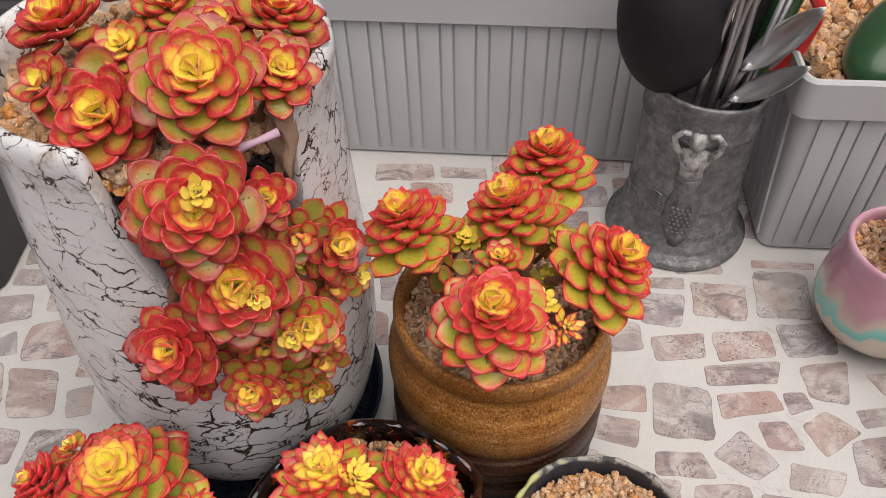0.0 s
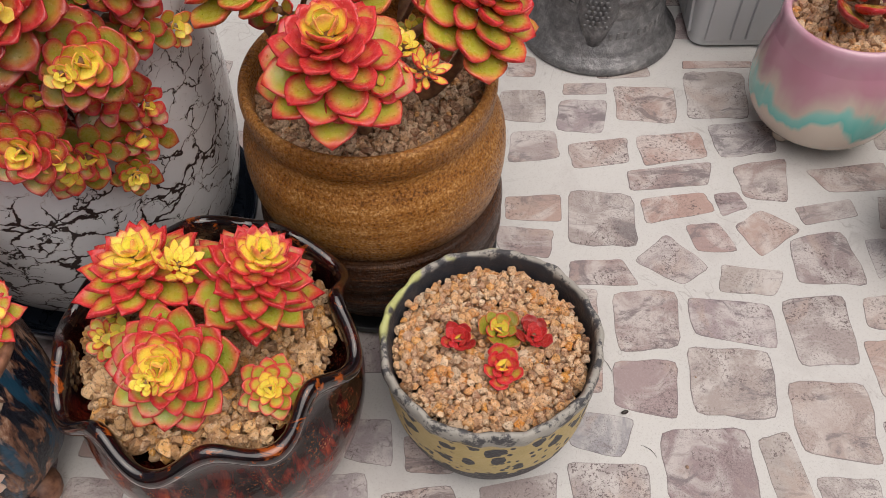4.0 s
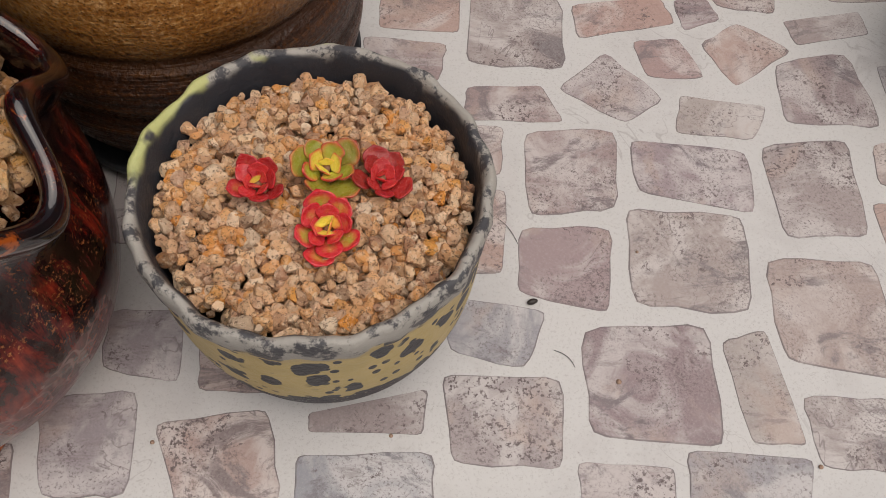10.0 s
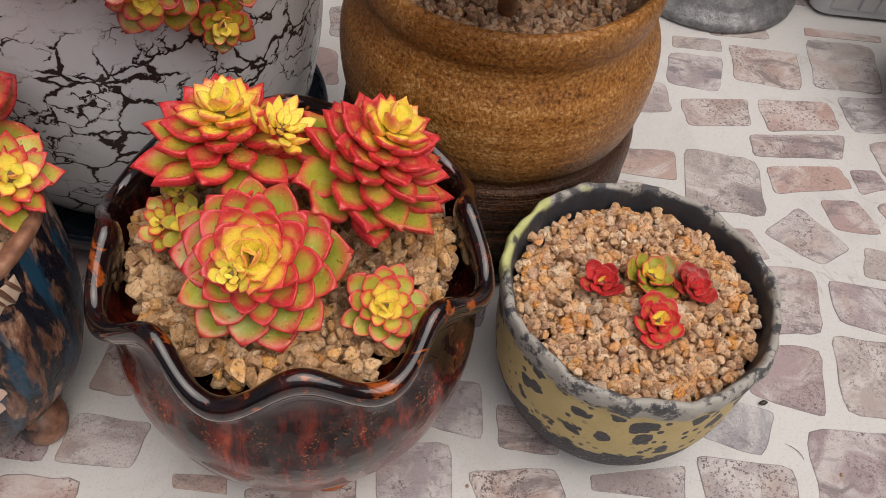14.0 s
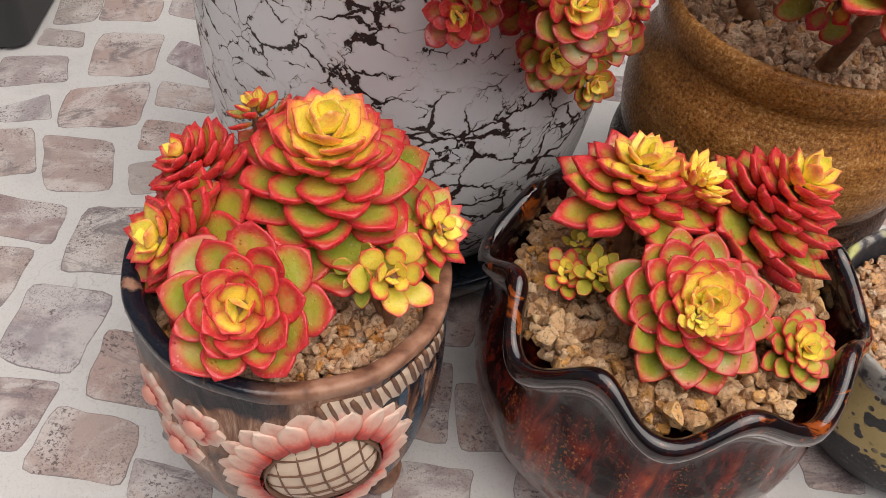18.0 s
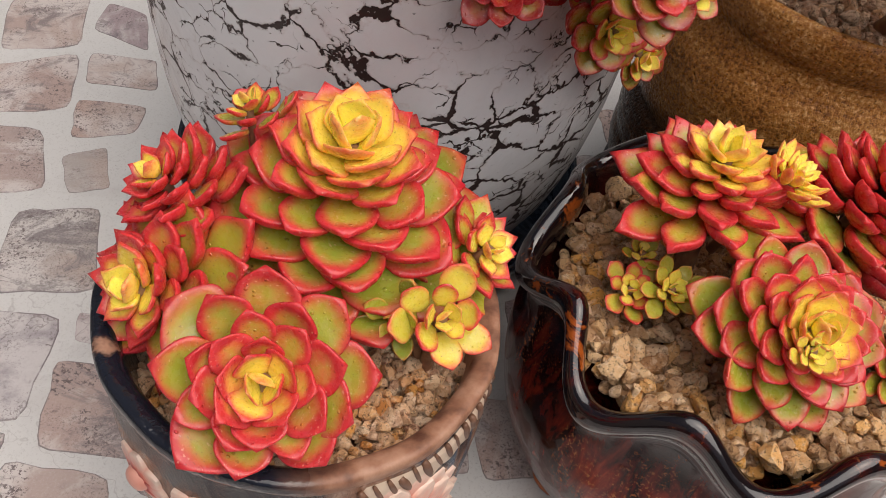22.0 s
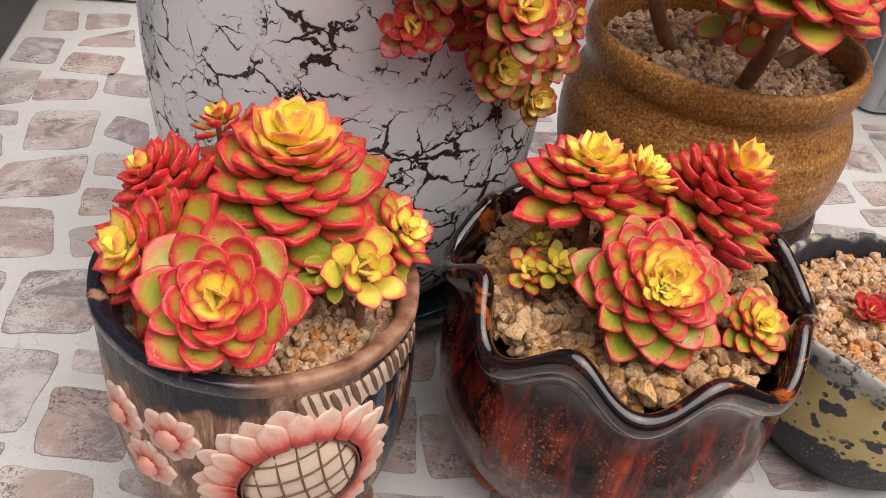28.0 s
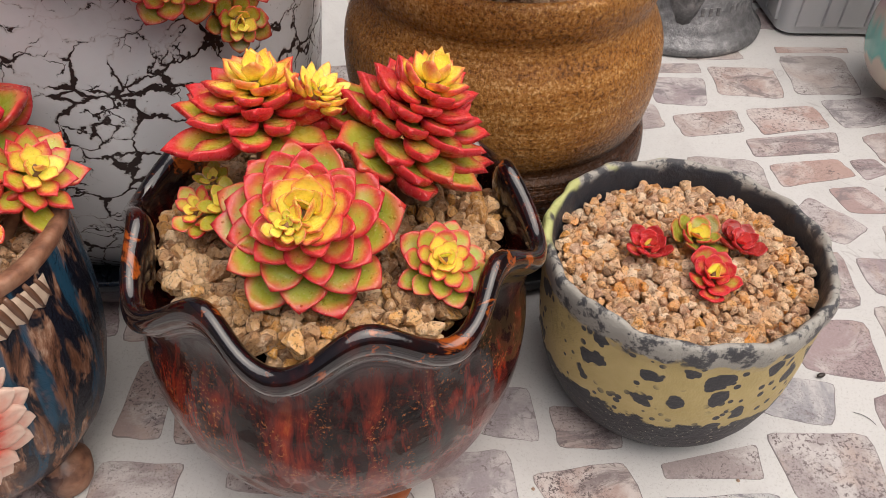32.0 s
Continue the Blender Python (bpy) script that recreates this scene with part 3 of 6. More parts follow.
# ---- setting: table, floor, wall
ground = tagged(new("ground", from_bm("ground", box_bm(60, 60, 0.1), False)), "grey cement balcony floor", "floor", kind="structure")
ground.data.materials.append(CEMENT)
ground.location = (0, 0, -0.80)
wall = tagged(new("wall_north", from_bm("wall_north", box_bm(5, 0.15, 2.2), False)), "plain pale plaster wall behind the table", "wall", kind="structure")
wall.data.materials.append(PLASTER)
wall.location = (0, 1.45, 0.35)
# unseen walls added on three sides to keep low sky light off the table
for nm, size, at in (("wall_west", (0.15, 4.4, 2.3), (-1.9, -0.6, 0.4)), ("wall_east", (0.15, 4.4, 2.3), (1.9, -0.6, 0.4)), ("wall_south", (3.6, 0.15, 1.15), (0, -1.45, -0.175))):
    w_ob = tagged(new(nm, from_bm(nm, box_bm(*size), False)), "plain pale plaster wall, unseen, added to keep off low sky light", "wall", kind="structure")
    w_ob.data.materials.append(PLASTER)
    w_ob.location = at
table = thing("table", (0, 0.45, -0.75), "wooden table covered by a printed cloth", "table")
part("tabletop", box_bm(1.7, 1.3, 0.03, 0.003), BOARD, table, m=pose(0, 0, 0.731))
leg_mesh = from_bm("leg", box_bm(0.06, 0.06, 0.716, 0.004))
for sx in (-0.78, 0.78):
    for sy in (-0.58, 0.58):
        part("leg", leg_mesh, BOARD, table, m=pose(sx, sy, 0.358))
cloth = tagged(new("tablecloth", from_bm("tablecloth", box_bm(1.72, 1.32, 0.003, 0.001), False)), "white vinyl tablecloth printed with grey paving stones", "tablecloth")
cloth.data.materials.append(CLOTH)
cloth.location = (0, 0.45, -0.0015)

# ---- leaves and rosettes


def leaf_mesh(name, width, thick, cup, bend, cusp=0.11, rings=12, round_=16, power=(2.0, 0.62)):
    """A fleshy spoon-shaped leaf, one unit long, upper face up, tip along y."""
    verts, faces, margin = [], [], []
    ph = width * 57
    for j in range(rings):
        s = 1 - (1 - j / rings) ** 1.25
        if s < 0.60:
            shape, u = 0.44 + 0.56 * math.sin(math.pi / 2 * s / 0.60), 0.0
        else:
            u = (s - 0.60) / 0.40
            shape = (1 - u ** power[0]) ** power[1]
        half = 0.5 * width * shape * (1 + 0.035 * math.sin(9 * s + ph))
        sway = 0.05 * width * math.sin(2.4 * s + ph * 1.7) * s
        body = thick * (0.75 + 0.25 * math.sin(math.pi * min(s * 1.3, 1))) * (1 - 0.22 * u ** 3)
        for k in range(round_):
            a = 2 * math.pi * k / round_
            ca, sa = math.cos(a), math.sin(a)
            x = half * abs(ca) ** 0.68 * (1 if ca > 0 else -1)
            up = 0.46 * abs(sa) ** 0.9 * (1 - 0.42 * abs(sa) ** 3) if sa > 0 else -0.85 * abs(sa) ** 0.85
            lift = 0.70 * cup * (x / (0.5 * width)) ** 2 * width * 0.5 * min(1, s * 2.2)
            verts.append((x + sway, s + cusp * u ** 4 * 0.5, body * up + lift + bend * s * s + 0.10 * u * u + 0.02 * math.sin(7 * s + 5 * x + ph) * s))
            side = 1 - (1 - abs(x) / max(half, 1e-6)) * shape / 0.62
            side *= 0.30 + 0.70 * min(1.0, s / 0.7)
            tip = 1 - (1 - s) / (0.31 * width)
            edge = max(0.0, side, tip)
            margin.append(max(edge, 0.22 + 0.85 * s) if sa < -0.1 else edge)
    verts.append((0.05 * width * math.sin(2.4 + ph * 1.7), 1 + cusp, bend * 1.03 + 0.10 - 0.1 * thick))
    margin.append(1.0)
    last = len(verts) - 1
    for j in range(rings - 1):
        for k in range(round_):
            n = (k + 1) % round_
            faces.append((j * round_ + k, j * round_ + n, (j + 1) * round_ + n, (j + 1) * round_ + k))
    top = (rings - 1) * round_
    faces += [(top + k, top + (k + 1) % round_, last) for k in range(round_)]
    faces.append(tuple(reversed(range(round_))))
    me = solid(name, verts, faces)
    me.attributes.new("margin", "FLOAT", "POINT").data.foreach_set("value", margin)
    me.materials.append(LEAF)
    return me


CORE_LEAF = [leaf_mesh("core_leaf", 0.92, 0.20, 0.36, 0.20, 0.15, power=(1.7, 0.72)), leaf_mesh("core_leaf", 0.82, 0.21, 0.34, 0.26, 0.15, power=(1.7, 0.72))]
MID_LEAF = [leaf_mesh("mid_leaf", w, t, c, b) for w, t, c, b in ((0.86, 0.22, 0.26, 0.06), (0.72, 0.26, 0.34, 0.16), (0.82, 0.24, 0.32, 0.10), (0.76, 0.25, 0.36, 0.13), (0.90, 0.23, 0.28, 0.08))]
OUTER_LEAF = [leaf_mesh("outer_leaf", w, t, c, b) for w, t, c, b in ((0.86, 0.21, 0.20, 0.0), (0.74, 0.22, 0.32, 0.12), (0.82, 0.20, 0.28, 0.05), (0.78, 0.20, 0.30, 0.08), (0.90, 0.19, 0.22, 0.02))]
SHARP_LEAF = [leaf_mesh("pointed_leaf", w, t, c, b, 0.16, power=(1.6, 0.78)) for w, t, c, b in ((0.80, 0.24, 0.26, 0.06), (0.70, 0.26, 0.34, 0.14), (0.76, 0.22, 0.30, 0.02))]
SLIM_LEAF = [leaf_mesh("slim_leaf", 0.50, 0.20, 0.20, 0.12), leaf_mesh("slim_leaf", 0.44, 0.21, 0.24, 0.16)]


def rosette(plant, centre, axis, radius, leaves, root=None, core=0.30, low=6.0, dome=0.45, red=0.55, dull=0.2, green=0.85, slim=False, sharp=False, bend=(0, 0, 0), seed=1, wide=1.0, rise=42.0, fade=0.28, label=""):
    """One head of leaves round a stem: core is the share of yellow leaves, low the outer leaves' angle, dome how far they sit below the middle."""
    rng = random.Random(seed)
    home = plant.matrix_basis.translation
    c, ax = Vector(centre) - home, Vector(axis).normalized()
    foot = (Vector(root) - home) if root is not None else c - ax * radius * (dome + 0.35)
    neck = c - ax * radius * 0.22
    mid = (foot + c - ax * radius * (dome + 0.5)) / 2 + Vector(bend)
    thick = max(0.0011, radius * 0.11)
    stem = part("rosette", tube("rosette", curve_points(foot, mid, neck, 9), [thick * (1.15 - 0.045 * i) for i in range(9)]), STEM, plant, label)
    base = Matrix.Translation(c) @ frame_to(ax, rng.random() * 6.28)
    leaves = round(leaves * 1.10)
    core = min(0.95, core * 0.9 + 0.03)
    red *= 1.24
    for i in range(leaves):
        f = ((i + 0.6) / leaves) ** 0.92
        length = radius * (0.21 + 0.48 * f ** 0.85) * rng.uniform(0.92, 1.06)
        tilt = (rise - (rise - low - 8) * f ** 0.68) + 38 * max(0.0, 1 - f / 0.15) + rng.uniform(-8, 8) * min(1.0, 0.3 + f)
        out = radius * (0.02 + 0.36 * f ** 1.1)
        drop = -radius * (0.20 + dome * f ** 1.1)
        kinds = SLIM_LEAF if slim else SHARP_LEAF if sharp else CORE_LEAF if f < 0.34 else MID_LEAF if f < 0.62 else OUTER_LEAF
        w = wide * rng.uniform(1.0, 1.18) * (1 + 0.28 * max(0.0, 1 - f / 0.40))
        mtx = base @ Matrix.Rotation(i * 2.39996 + rng.uniform(-0.12, 0.12), 4, "Z") @ Matrix.Translation((0, out, drop)) @ Matrix.Rotation(radians(tilt), 4, "X") @ Matrix.Rotation(rng.uniform(-0.26, 0.26) * min(1.0, 0.3 + f), 4, "Y") @ Matrix.Diagonal((length * w, length, length, 1))
        leaf = part("leaf", rng.choice(kinds), None, stem, m=mtx)
        grown = min(1.0, max(0.0, (f - core) / max(0.08, 0.62 - core)))
        grown = grown * grown * (3 - 2 * grown)
        aged = min(1.0, (0.02 + 0.2 * f / max(core, 0.02)) if f < core else (0.22 + (green - 0.22) * grown) * rng.uniform(0.85, 1.12))
        flush = red * (0.12 + 0.48 * (f / core) ** 1.4) if f < core else red * (0.62 + 0.38 * min(1.0, (f - core) / 0.15)) * (1 - fade * max(0.0, min(1.0, (f - 0.42) / 0.4)))
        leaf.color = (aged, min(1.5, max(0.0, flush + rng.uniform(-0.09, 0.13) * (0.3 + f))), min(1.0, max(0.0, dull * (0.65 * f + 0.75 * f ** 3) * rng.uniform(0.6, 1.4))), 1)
    return stem


# ---- loose grit


def pebble_shapes(count, seed):
    rng = np.random.default_rng(seed)
    bm = bmesh.new()
    bmesh.ops.create_icosphere(bm, subdivisions=2, radius=1.0)
    co = np.array([v.co[:] for v in bm.verts])
    tri = np.array([[v.index for v in f.verts] for f in bm.faces])
    bm.free()
    out = []
    for _ in range(count):
        d = rng.normal(size=(8, 3))
        d /= np.linalg.norm(d, axis=1)[:, None]
        cut = rng.uniform(0.46, 0.74, 8)
        p = co.copy()
        for n, h in zip(d, cut):
            over = np.maximum(p @ n - h, 0)
            p = p - over[:, None] * n
        out.append(1.34 * p * (1 + rng.normal(scale=0.06, size=(len(p), 1))))
    return out, tri


PEBBLES, PEBBLE_TRI = pebble_shapes(14, 3)


def grit(name, label, at, radius, size, material, seed, crown=0.003, keep=None, layers=3):
    """A bed of loose grains that fills a round pot, one mesh of many grains."""
    rng = np.random.default_rng(seed)
    vs, fs, total = [], [], 0
    step = size * 0.88
    for layer in range(layers):
        for row, gx in enumerate(np.arange(-radius, radius, step * 0.87)):
            for gy in np.arange(-radius, radius, step):
                x = gx + (rng.uniform(-0.32, 0.32) + 0.45 * (layer % 2)) * step
                y = gy + (rng.uniform(-0.32, 0.32) + 0.5 * (row % 2)) * step
                if math.hypot(x, y) > radius or (keep and not keep(x, y)):
                    continue
                s = size * 0.5 * (0.55 + 0.75 * rng.random() ** 1.2)
                q = Euler(rng.uniform(0, 6.28, 3)).to_matrix()
                p = PEBBLES[rng.integers(len(PEBBLES))] * (s * rng.uniform(0.8, 1.15, 3))
                z = crown * (1 - (math.hypot(x, y) / radius) ** 2) + rng.normal(0, 0.15) * size - layer * size * 0.60
                vs.append(p @ np.array(q).T + (x, y, z))
                fs.append(PEBBLE_TRI + total)
                total += len(p)
    v, f = np.concatenate(vs), np.concatenate(fs)
    me = bpy.data.meshes.new(name)
    me.vertices.add(len(v))
    me.vertices.foreach_set("co", v.ravel())
    me.loops.add(f.size)
    me.loops.foreach_set("vertex_index", f.ravel().astype(np.int32))
    me.polygons.add(len(f))
    me.polygons.foreach_set("loop_start", np.arange(0, f.size, 3, dtype=np.int32))
    me.update(calc_edges=True)
    me.shade_flat()
    me.materials.append(material)
    ob = tagged(new(name, me), label, "gravel", kind="stuff")
    ob.location = at
    return ob


# ---- pots
# spotted bowl with four seedlings
SP = (0.0884, 0.1855)


def spotted_rim(a, r, z):
    k = max(0.0, (z - 0.045) / 0.022) if r > 0.03 else 0.0
    bumpy = 0.0004 * math.sin(9 * a + 1) + 0.0003 * math.sin(17 * a) + 0.0003 * math.sin(29 * a + 2)
    return r + k * bumpy, z + k * (0.0004 * math.sin(7 * a) + 0.0005 * math.sin(13 * a + 2))


bowl = thing("round_pot", (*SP, 0), "low charcoal pot with spotted ochre glaze and an uneven ashy rim", "plant pot")
part("pot_body", lathe("pot_body", [(0.0, 0.002), (0.020, 0.002), (0.024, 0.0), (0.030, 0.0), (0.034, 0.004), (0.0395, 0.012), (0.0432, 0.024), (0.0448, 0.036), (0.0452, 0.048), (0.0455, 0.056)], 128, spotted_rim, 1), SPOTTED, bowl)
part("rim", lathe("rim", [(0.0455, 0.0555), (0.0458, 0.057), (0.0466, 0.060), (0.0470, 0.064), (0.0460, 0.0672), (0.0438, 0.0668), (0.0425, 0.063), (0.0418, 0.055), (0.040, 0.040), (0.030, 0.034), (0.0, 0.034)], 128, spotted_rim, 1), SPOTTED, bowl, "uneven ashy rim over a dark inside")
grit("gravel", "amber and cream grit filling the spotted pot", (*SP, 0.0585), 0.0405, 0.0037, AMBER_GRIT, 11, 0.0025)


def seedling(at, axis, radius, leaves, label, **kw):
    p = thing("succulent_seedling", (at[0], at[1], at[2] - 0.008), label, "succulent", "seedlings in the spotted pot")
    rosette(p, at, axis, radius, leaves, root=(at[0], at[1], at[2] - 0.008), **kw)


seedling((0.0748, 0.1842, 0.0685), (-0.1, -0.2, 1), 0.0090, 13, "tiny crimson rosette of pointed leaves in grit", red=1.3, dull=0.5, core=0.08, low=22, dome=0.22, wide=1.2, seed=21)
seedling((0.0924, 0.1888, 0.0690), (0.1, -0.2, 1), 0.0108, 12, "tiny yellow-green rosette with plump leaves in grit", red=0.42, dull=0.9, core=0.15, low=20, dome=0.22, green=0.95, wide=1.3, seed=22)
seedling((0.1066, 0.1868, 0.0670), (0.15, -0.1, 1), 0.0092, 13, "tiny dull maroon rosette half sunk in grit", red=1.5, dull=1.0, core=0.02, low=20, dome=0.2, wide=1.3, seed=23)
seedling((0.0928, 0.1708, 0.0680), (0, -0.35, 1), 0.0100, 15, "tiny coral-pink rosette with a pale middle in grit", red=0.92, dull=0.0, core=0.20, low=14, dome=0.35, wide=1.35, seed=24)
seed_ob = tagged(new("seed", lathe("seed", [(0, -0.0011), (0.0007, -0.0009), (0.0012, 0), (0.0007, 0.0009), (0, 0.0011)], 12, None, 1)), "small dark seed lying on the cloth", "seed")
seed_ob.data.materials.append(SEED)
seed_ob.matrix_basis = pose(0.1528, 0.1827, 0.0012, 0, 90, 15) @ Matrix.Diagonal((0.9, 0.9, 1.7, 1))

for pts, label in ((((0.1400, 0.2350), (0.1428, 0.2310), (0.1420, 0.2280)), "short dark hair lying on the cloth"), (((0.1440, 0.2150), (0.1480, 0.2120), (0.1500, 0.2050)), "curved dark hair lying on the cloth"), (((0.1580, 0.1660), (0.1630, 0.1645), (0.1640, 0.1600)), "bent dark hair lying on the cloth")):
    bow = [Vector((x, y, 0.0004)) for x, y in pts]
    strand = tagged(new("hair", tube("hair", curve_points(bow[0], bow[1], bow[2], 9), [0.00006 + 0.00005 * math.sin(0.35 * i) for i in range(9)], 6)), label, "hair", "litter on the cloth")
    strand.data.materials.append(SEED)
for x, y, size in ((0.1770, 0.1550, 0.0008), (0.1070, 0.1400, 0.0006), (0.0380, 0.1400, 0.0006), (0.2330, 0.1270, 0.0007), (0.1900, 0.2010, 0.0005)):
    crumb = tagged(new("crumb", lathe("crumb", [(0, 0.0), (size, 0.0), (size * 1.1, size * 0.4), (size * 0.5, size * 0.9), (0, size)], 7)), "tiny brown crumb of soil on the cloth", "crumb", "litter on the cloth")
    crumb.data.materials.append(CLAY)
    crumb.location = (x, y, 0.0002)

# brown iron-glazed pot with a branching plant
BR = (0.0385, 0.2865)
brown = thing("brown_pot", (*BR, 0), "brown speckled stoneware pot with a waist and rounded rim", "plant pot")
part("pot_body", lathe("pot_body", [(0.0, 0.008), (0.046, 0.008), (0.050, 0.008), (0.0525, 0.010), (0.0555, 0.016), (0.0560, 0.0175), (0.0572, 0.0195), (0.0575, 0.021), (0.0590, 0.0235), (0.0598, 0.027), (0.0606, 0.0325), (0.0600, 0.0370), (0.0592, 0.0385), (0.0592, 0.0395), (0.0602, 0.0415), (0.0607, 0.0460), (0.0604, 0.0520), (0.0592, 0.0570), (0.0564, 0.0595), (0.0562, 0.0612), (0.0586, 0.0640), (0.0603, 0.071), (0.0612, 0.079), (0.0614, 0.087), (0.0606, 0.0945), (0.0582, 0.1005), (0.0558, 0.1045), (0.0546, 0.1085), (0.0550, 0.1115)], 128, lambda a, r, z: (r * (1 + 0.004 * math.sin(2 * a + z * 30)), z), 1), IRON, brown)
part("rim", lathe("rim", [(0.0550, 0.1110), (0.0558, 0.1130), (0.0568, 0.1160), (0.0572, 0.1200), (0.0570, 0.1235), (0.0556, 0.1262), (0.0532, 0.1260), (0.0517, 0.123), (0.0512, 0.115), (0.052, 0.10), (0.04, 0.095), (0.0, 0.095)], 128, lambda a, r, z: (r * (1 + 0.004 * math.sin(2 * a + z * 30)), z), 1), IRON, brown, "rounded brown rim")
saucer = tagged(new("saucer", lathe("saucer", [(0, 0.003), (0.045, 0.003), (0.053, 0.004), (0.0575, 0.0085), (0.0590, 0.0085), (0.0585, 0.005), (0.055, 0.0), (0, 0.0)], 96, None, 1)), "black plastic saucer under the brown pot", "saucer")
saucer.data.materials.append(DARK)
saucer.location = (*BR, 0)
grit("gravel", "pinkish tan grit filling the brown pot", (*BR, 0.1115), 0.0505, 0.0036, PINK_GRIT, 12, 0.004)
jade = thing("branching_succulent", (*BR, 0.112), "branching succulent with red-edged green rosettes on woody stems", "succulent")
rosette(jade, (-0.014, 0.287, 0.197), (-0.30, 0.02, 1), 0.0262, 42, (0.020, 0.290, 0.112), 0.18, -18, 0.92, 0.80, 0.15, 0.62, seed=31, fade=0.50, bend=(-0.01, 0, 0), rise=52, wide=1.02)
rosette(jade, (0.060, 0.345, 0.191), (-0.10, 0.05, 1), 0.0275, 42, (0.050, 0.305, 0.112), 0.18, -20, 0.95, 0.80, 0.15, 0.62, seed=32, fade=0.50, bend=(0, 0.01, 0), rise=52, wide=1.02)
rosette(jade, (0.036, 0.301, 0.195), (-0.28, -0.02, 1), 0.0272, 44, (0.038, 0.295, 0.112), 0.20, -18, 0.95, 0.74, 0.15, 0.62, seed=33, fade=0.50, rise=52, wide=1.02)
rosette(jade, (0.096, 0.267, 0.189), (0.45, -0.16, 1), 0.0272, 42, (0.058, 0.282, 0.112), 0.18, -20, 0.95, 0.78, 0.15, 0.62, seed=34, fade=0.50, bend=(0.01, 0, -0.01), rise=52, wide=1.02)
rosette(jade, (0.033, 0.228, 0.196), (0.0, -0.30, 1), 0.0285, 46, (0.038, 0.262, 0.112), 0.16, -22, 0.98, 0.88, 0.15, 0.62, seed=35, fade=0.50, bend=(0, -0.005, 0), wide=1.0, rise=46)
rosette(jade, (0.036, 0.262, 0.187), (0.0, -0.1, 1), 0.0127, 20, (0.037, 0.268, 0.138), 0.2, 4, 0.55, 0.75, 0.1, 0.85, seed=36)
rosette(jade, (0.019, 0.286, 0.174), (0.0, -0.35, 1), 0.0110, 16, (0.012, 0.289, 0.150), 0.3, 8, 0.60, 0.22, 0.3, 0.75, seed=37)
rosette(jade, (0.066, 0.291, 0.171), (0.15, -0.3, 1), 0.0105, 16, (0.055, 0.300, 0.140), 0.4, 8, 0.60, 0.12, 0.3, 0.7, seed=38)
rosette(jade, (0.060, 0.280, 0.152), (0.0, -0.5, 1), 0.0088, 14, (0.060, 0.287, 0.128), 0.3, 6, 0.50, 0.25, 0.3, 0.85, seed=39)
rosette(jade, (0.067, 0.236, 0.168), (0.35, -0.5, 1), 0.0099, 18, (0.040, 0.252, 0.150), 0.2, 6, 0.60, 0.8, 0.0, 0.4, slim=True, seed=40)
rosette(jade, (0.058, 0.252, 0.167), (0.2, -0.3, 1), 0.0083, 12, (0.040, 0.255, 0.145), 0.8, 10, 0.50, 0.35, 0.0, 0.3, seed=41)
rosette(jade, (0.050, 0.225, 0.172), (0.5, -0.35, 0.7), 0.0165, 12, (0.036, 0.250, 0.158), 0.02, -15, 0.70, 0.75, 0.5, 0.95, seed=42)
rosette(jade, (0.006, 0.272, 0.168), (-0.2, -0.6, 0.4), 0.0180, 9, (0.014, 0.286, 0.150), 0.01, -20, 0.50, 0.59, 0.5, 1.0, seed=43)
rosette(jade, (0.078, 0.262, 0.168), (0.5, -0.5, 0.3), 0.0170, 9, (0.060, 0.278, 0.150), 0.01, -20, 0.50, 0.64, 0.5, 1.0, seed=44)
rosette(jade, (0.020, 0.238, 0.150), (-0.2, -0.7, 0.1), 0.0170, 8, (0.034, 0.258, 0.145), 0.01, -20, 0.40, 0.69, 0.6, 1.0, seed=45)

# ruffled tortoiseshell pot
RU = (-0.0235, 0.1760)


def ruffle(a, r, z):
    k = max(0.0, min(1.0, (z - 0.066) / 0.022))
    k = k * k * (3 - 2 * k)
    wave = math.cos(8 * (a - radians(281))) * (0.9 + 0.18 * math.sin(a * 2 + 1)) * k
    return r - 0.0033 * wave, z + 0.0058 * wave


ruffled = thing("ruffled_pot", (*RU, 0), "glossy dark brown pot with a wavy ruffled rim on small feet", "plant pot")
part("pot_body", lathe("pot_body", [(0.0, 0.006), (0.030, 0.006), (0.036, 0.0065), (0.0425, 0.0095), (0.0490, 0.0165), (0.0540, 0.026), (0.0572, 0.038), (0.0586, 0.050), (0.0583, 0.060), (0.0568, 0.068), (0.0556, 0.074), (0.0552, 0.079), (0.0550, 0.0822), (0.0572, 0.0842), (0.0588, 0.0872), (0.0586, 0.0908), (0.0562, 0.0930), (0.0534, 0.0922), (0.0520, 0.0885), (0.0516, 0.080), (0.0522, 0.072), (0.045, 0.066), (0.0, 0.066)], 192, ruffle, 1), TORTOISE, ruffled)
foot_mesh = lathe("foot", [(0, 0.0), (0.007, 0.0), (0.0095, 0.003), (0.0105, 0.009), (0, 0.013)], 20, None, 1)
for az in (20, 110, 200, 290):
    part("foot", foot_mesh, TORTOISE, ruffled, m=pose(0.036 * math.cos(radians(az)), 0.036 * math.sin(radians(az)), 0))
grit("gravel", "coarse cream and ochre grit filling the ruffled pot", (*RU, 0.0846), 0.0486, 0.0049, PALE_GRIT, 13, 0.002)


def plant_at(root, name, label, group=""):
    return thing(name, root, label, "succulent", group)


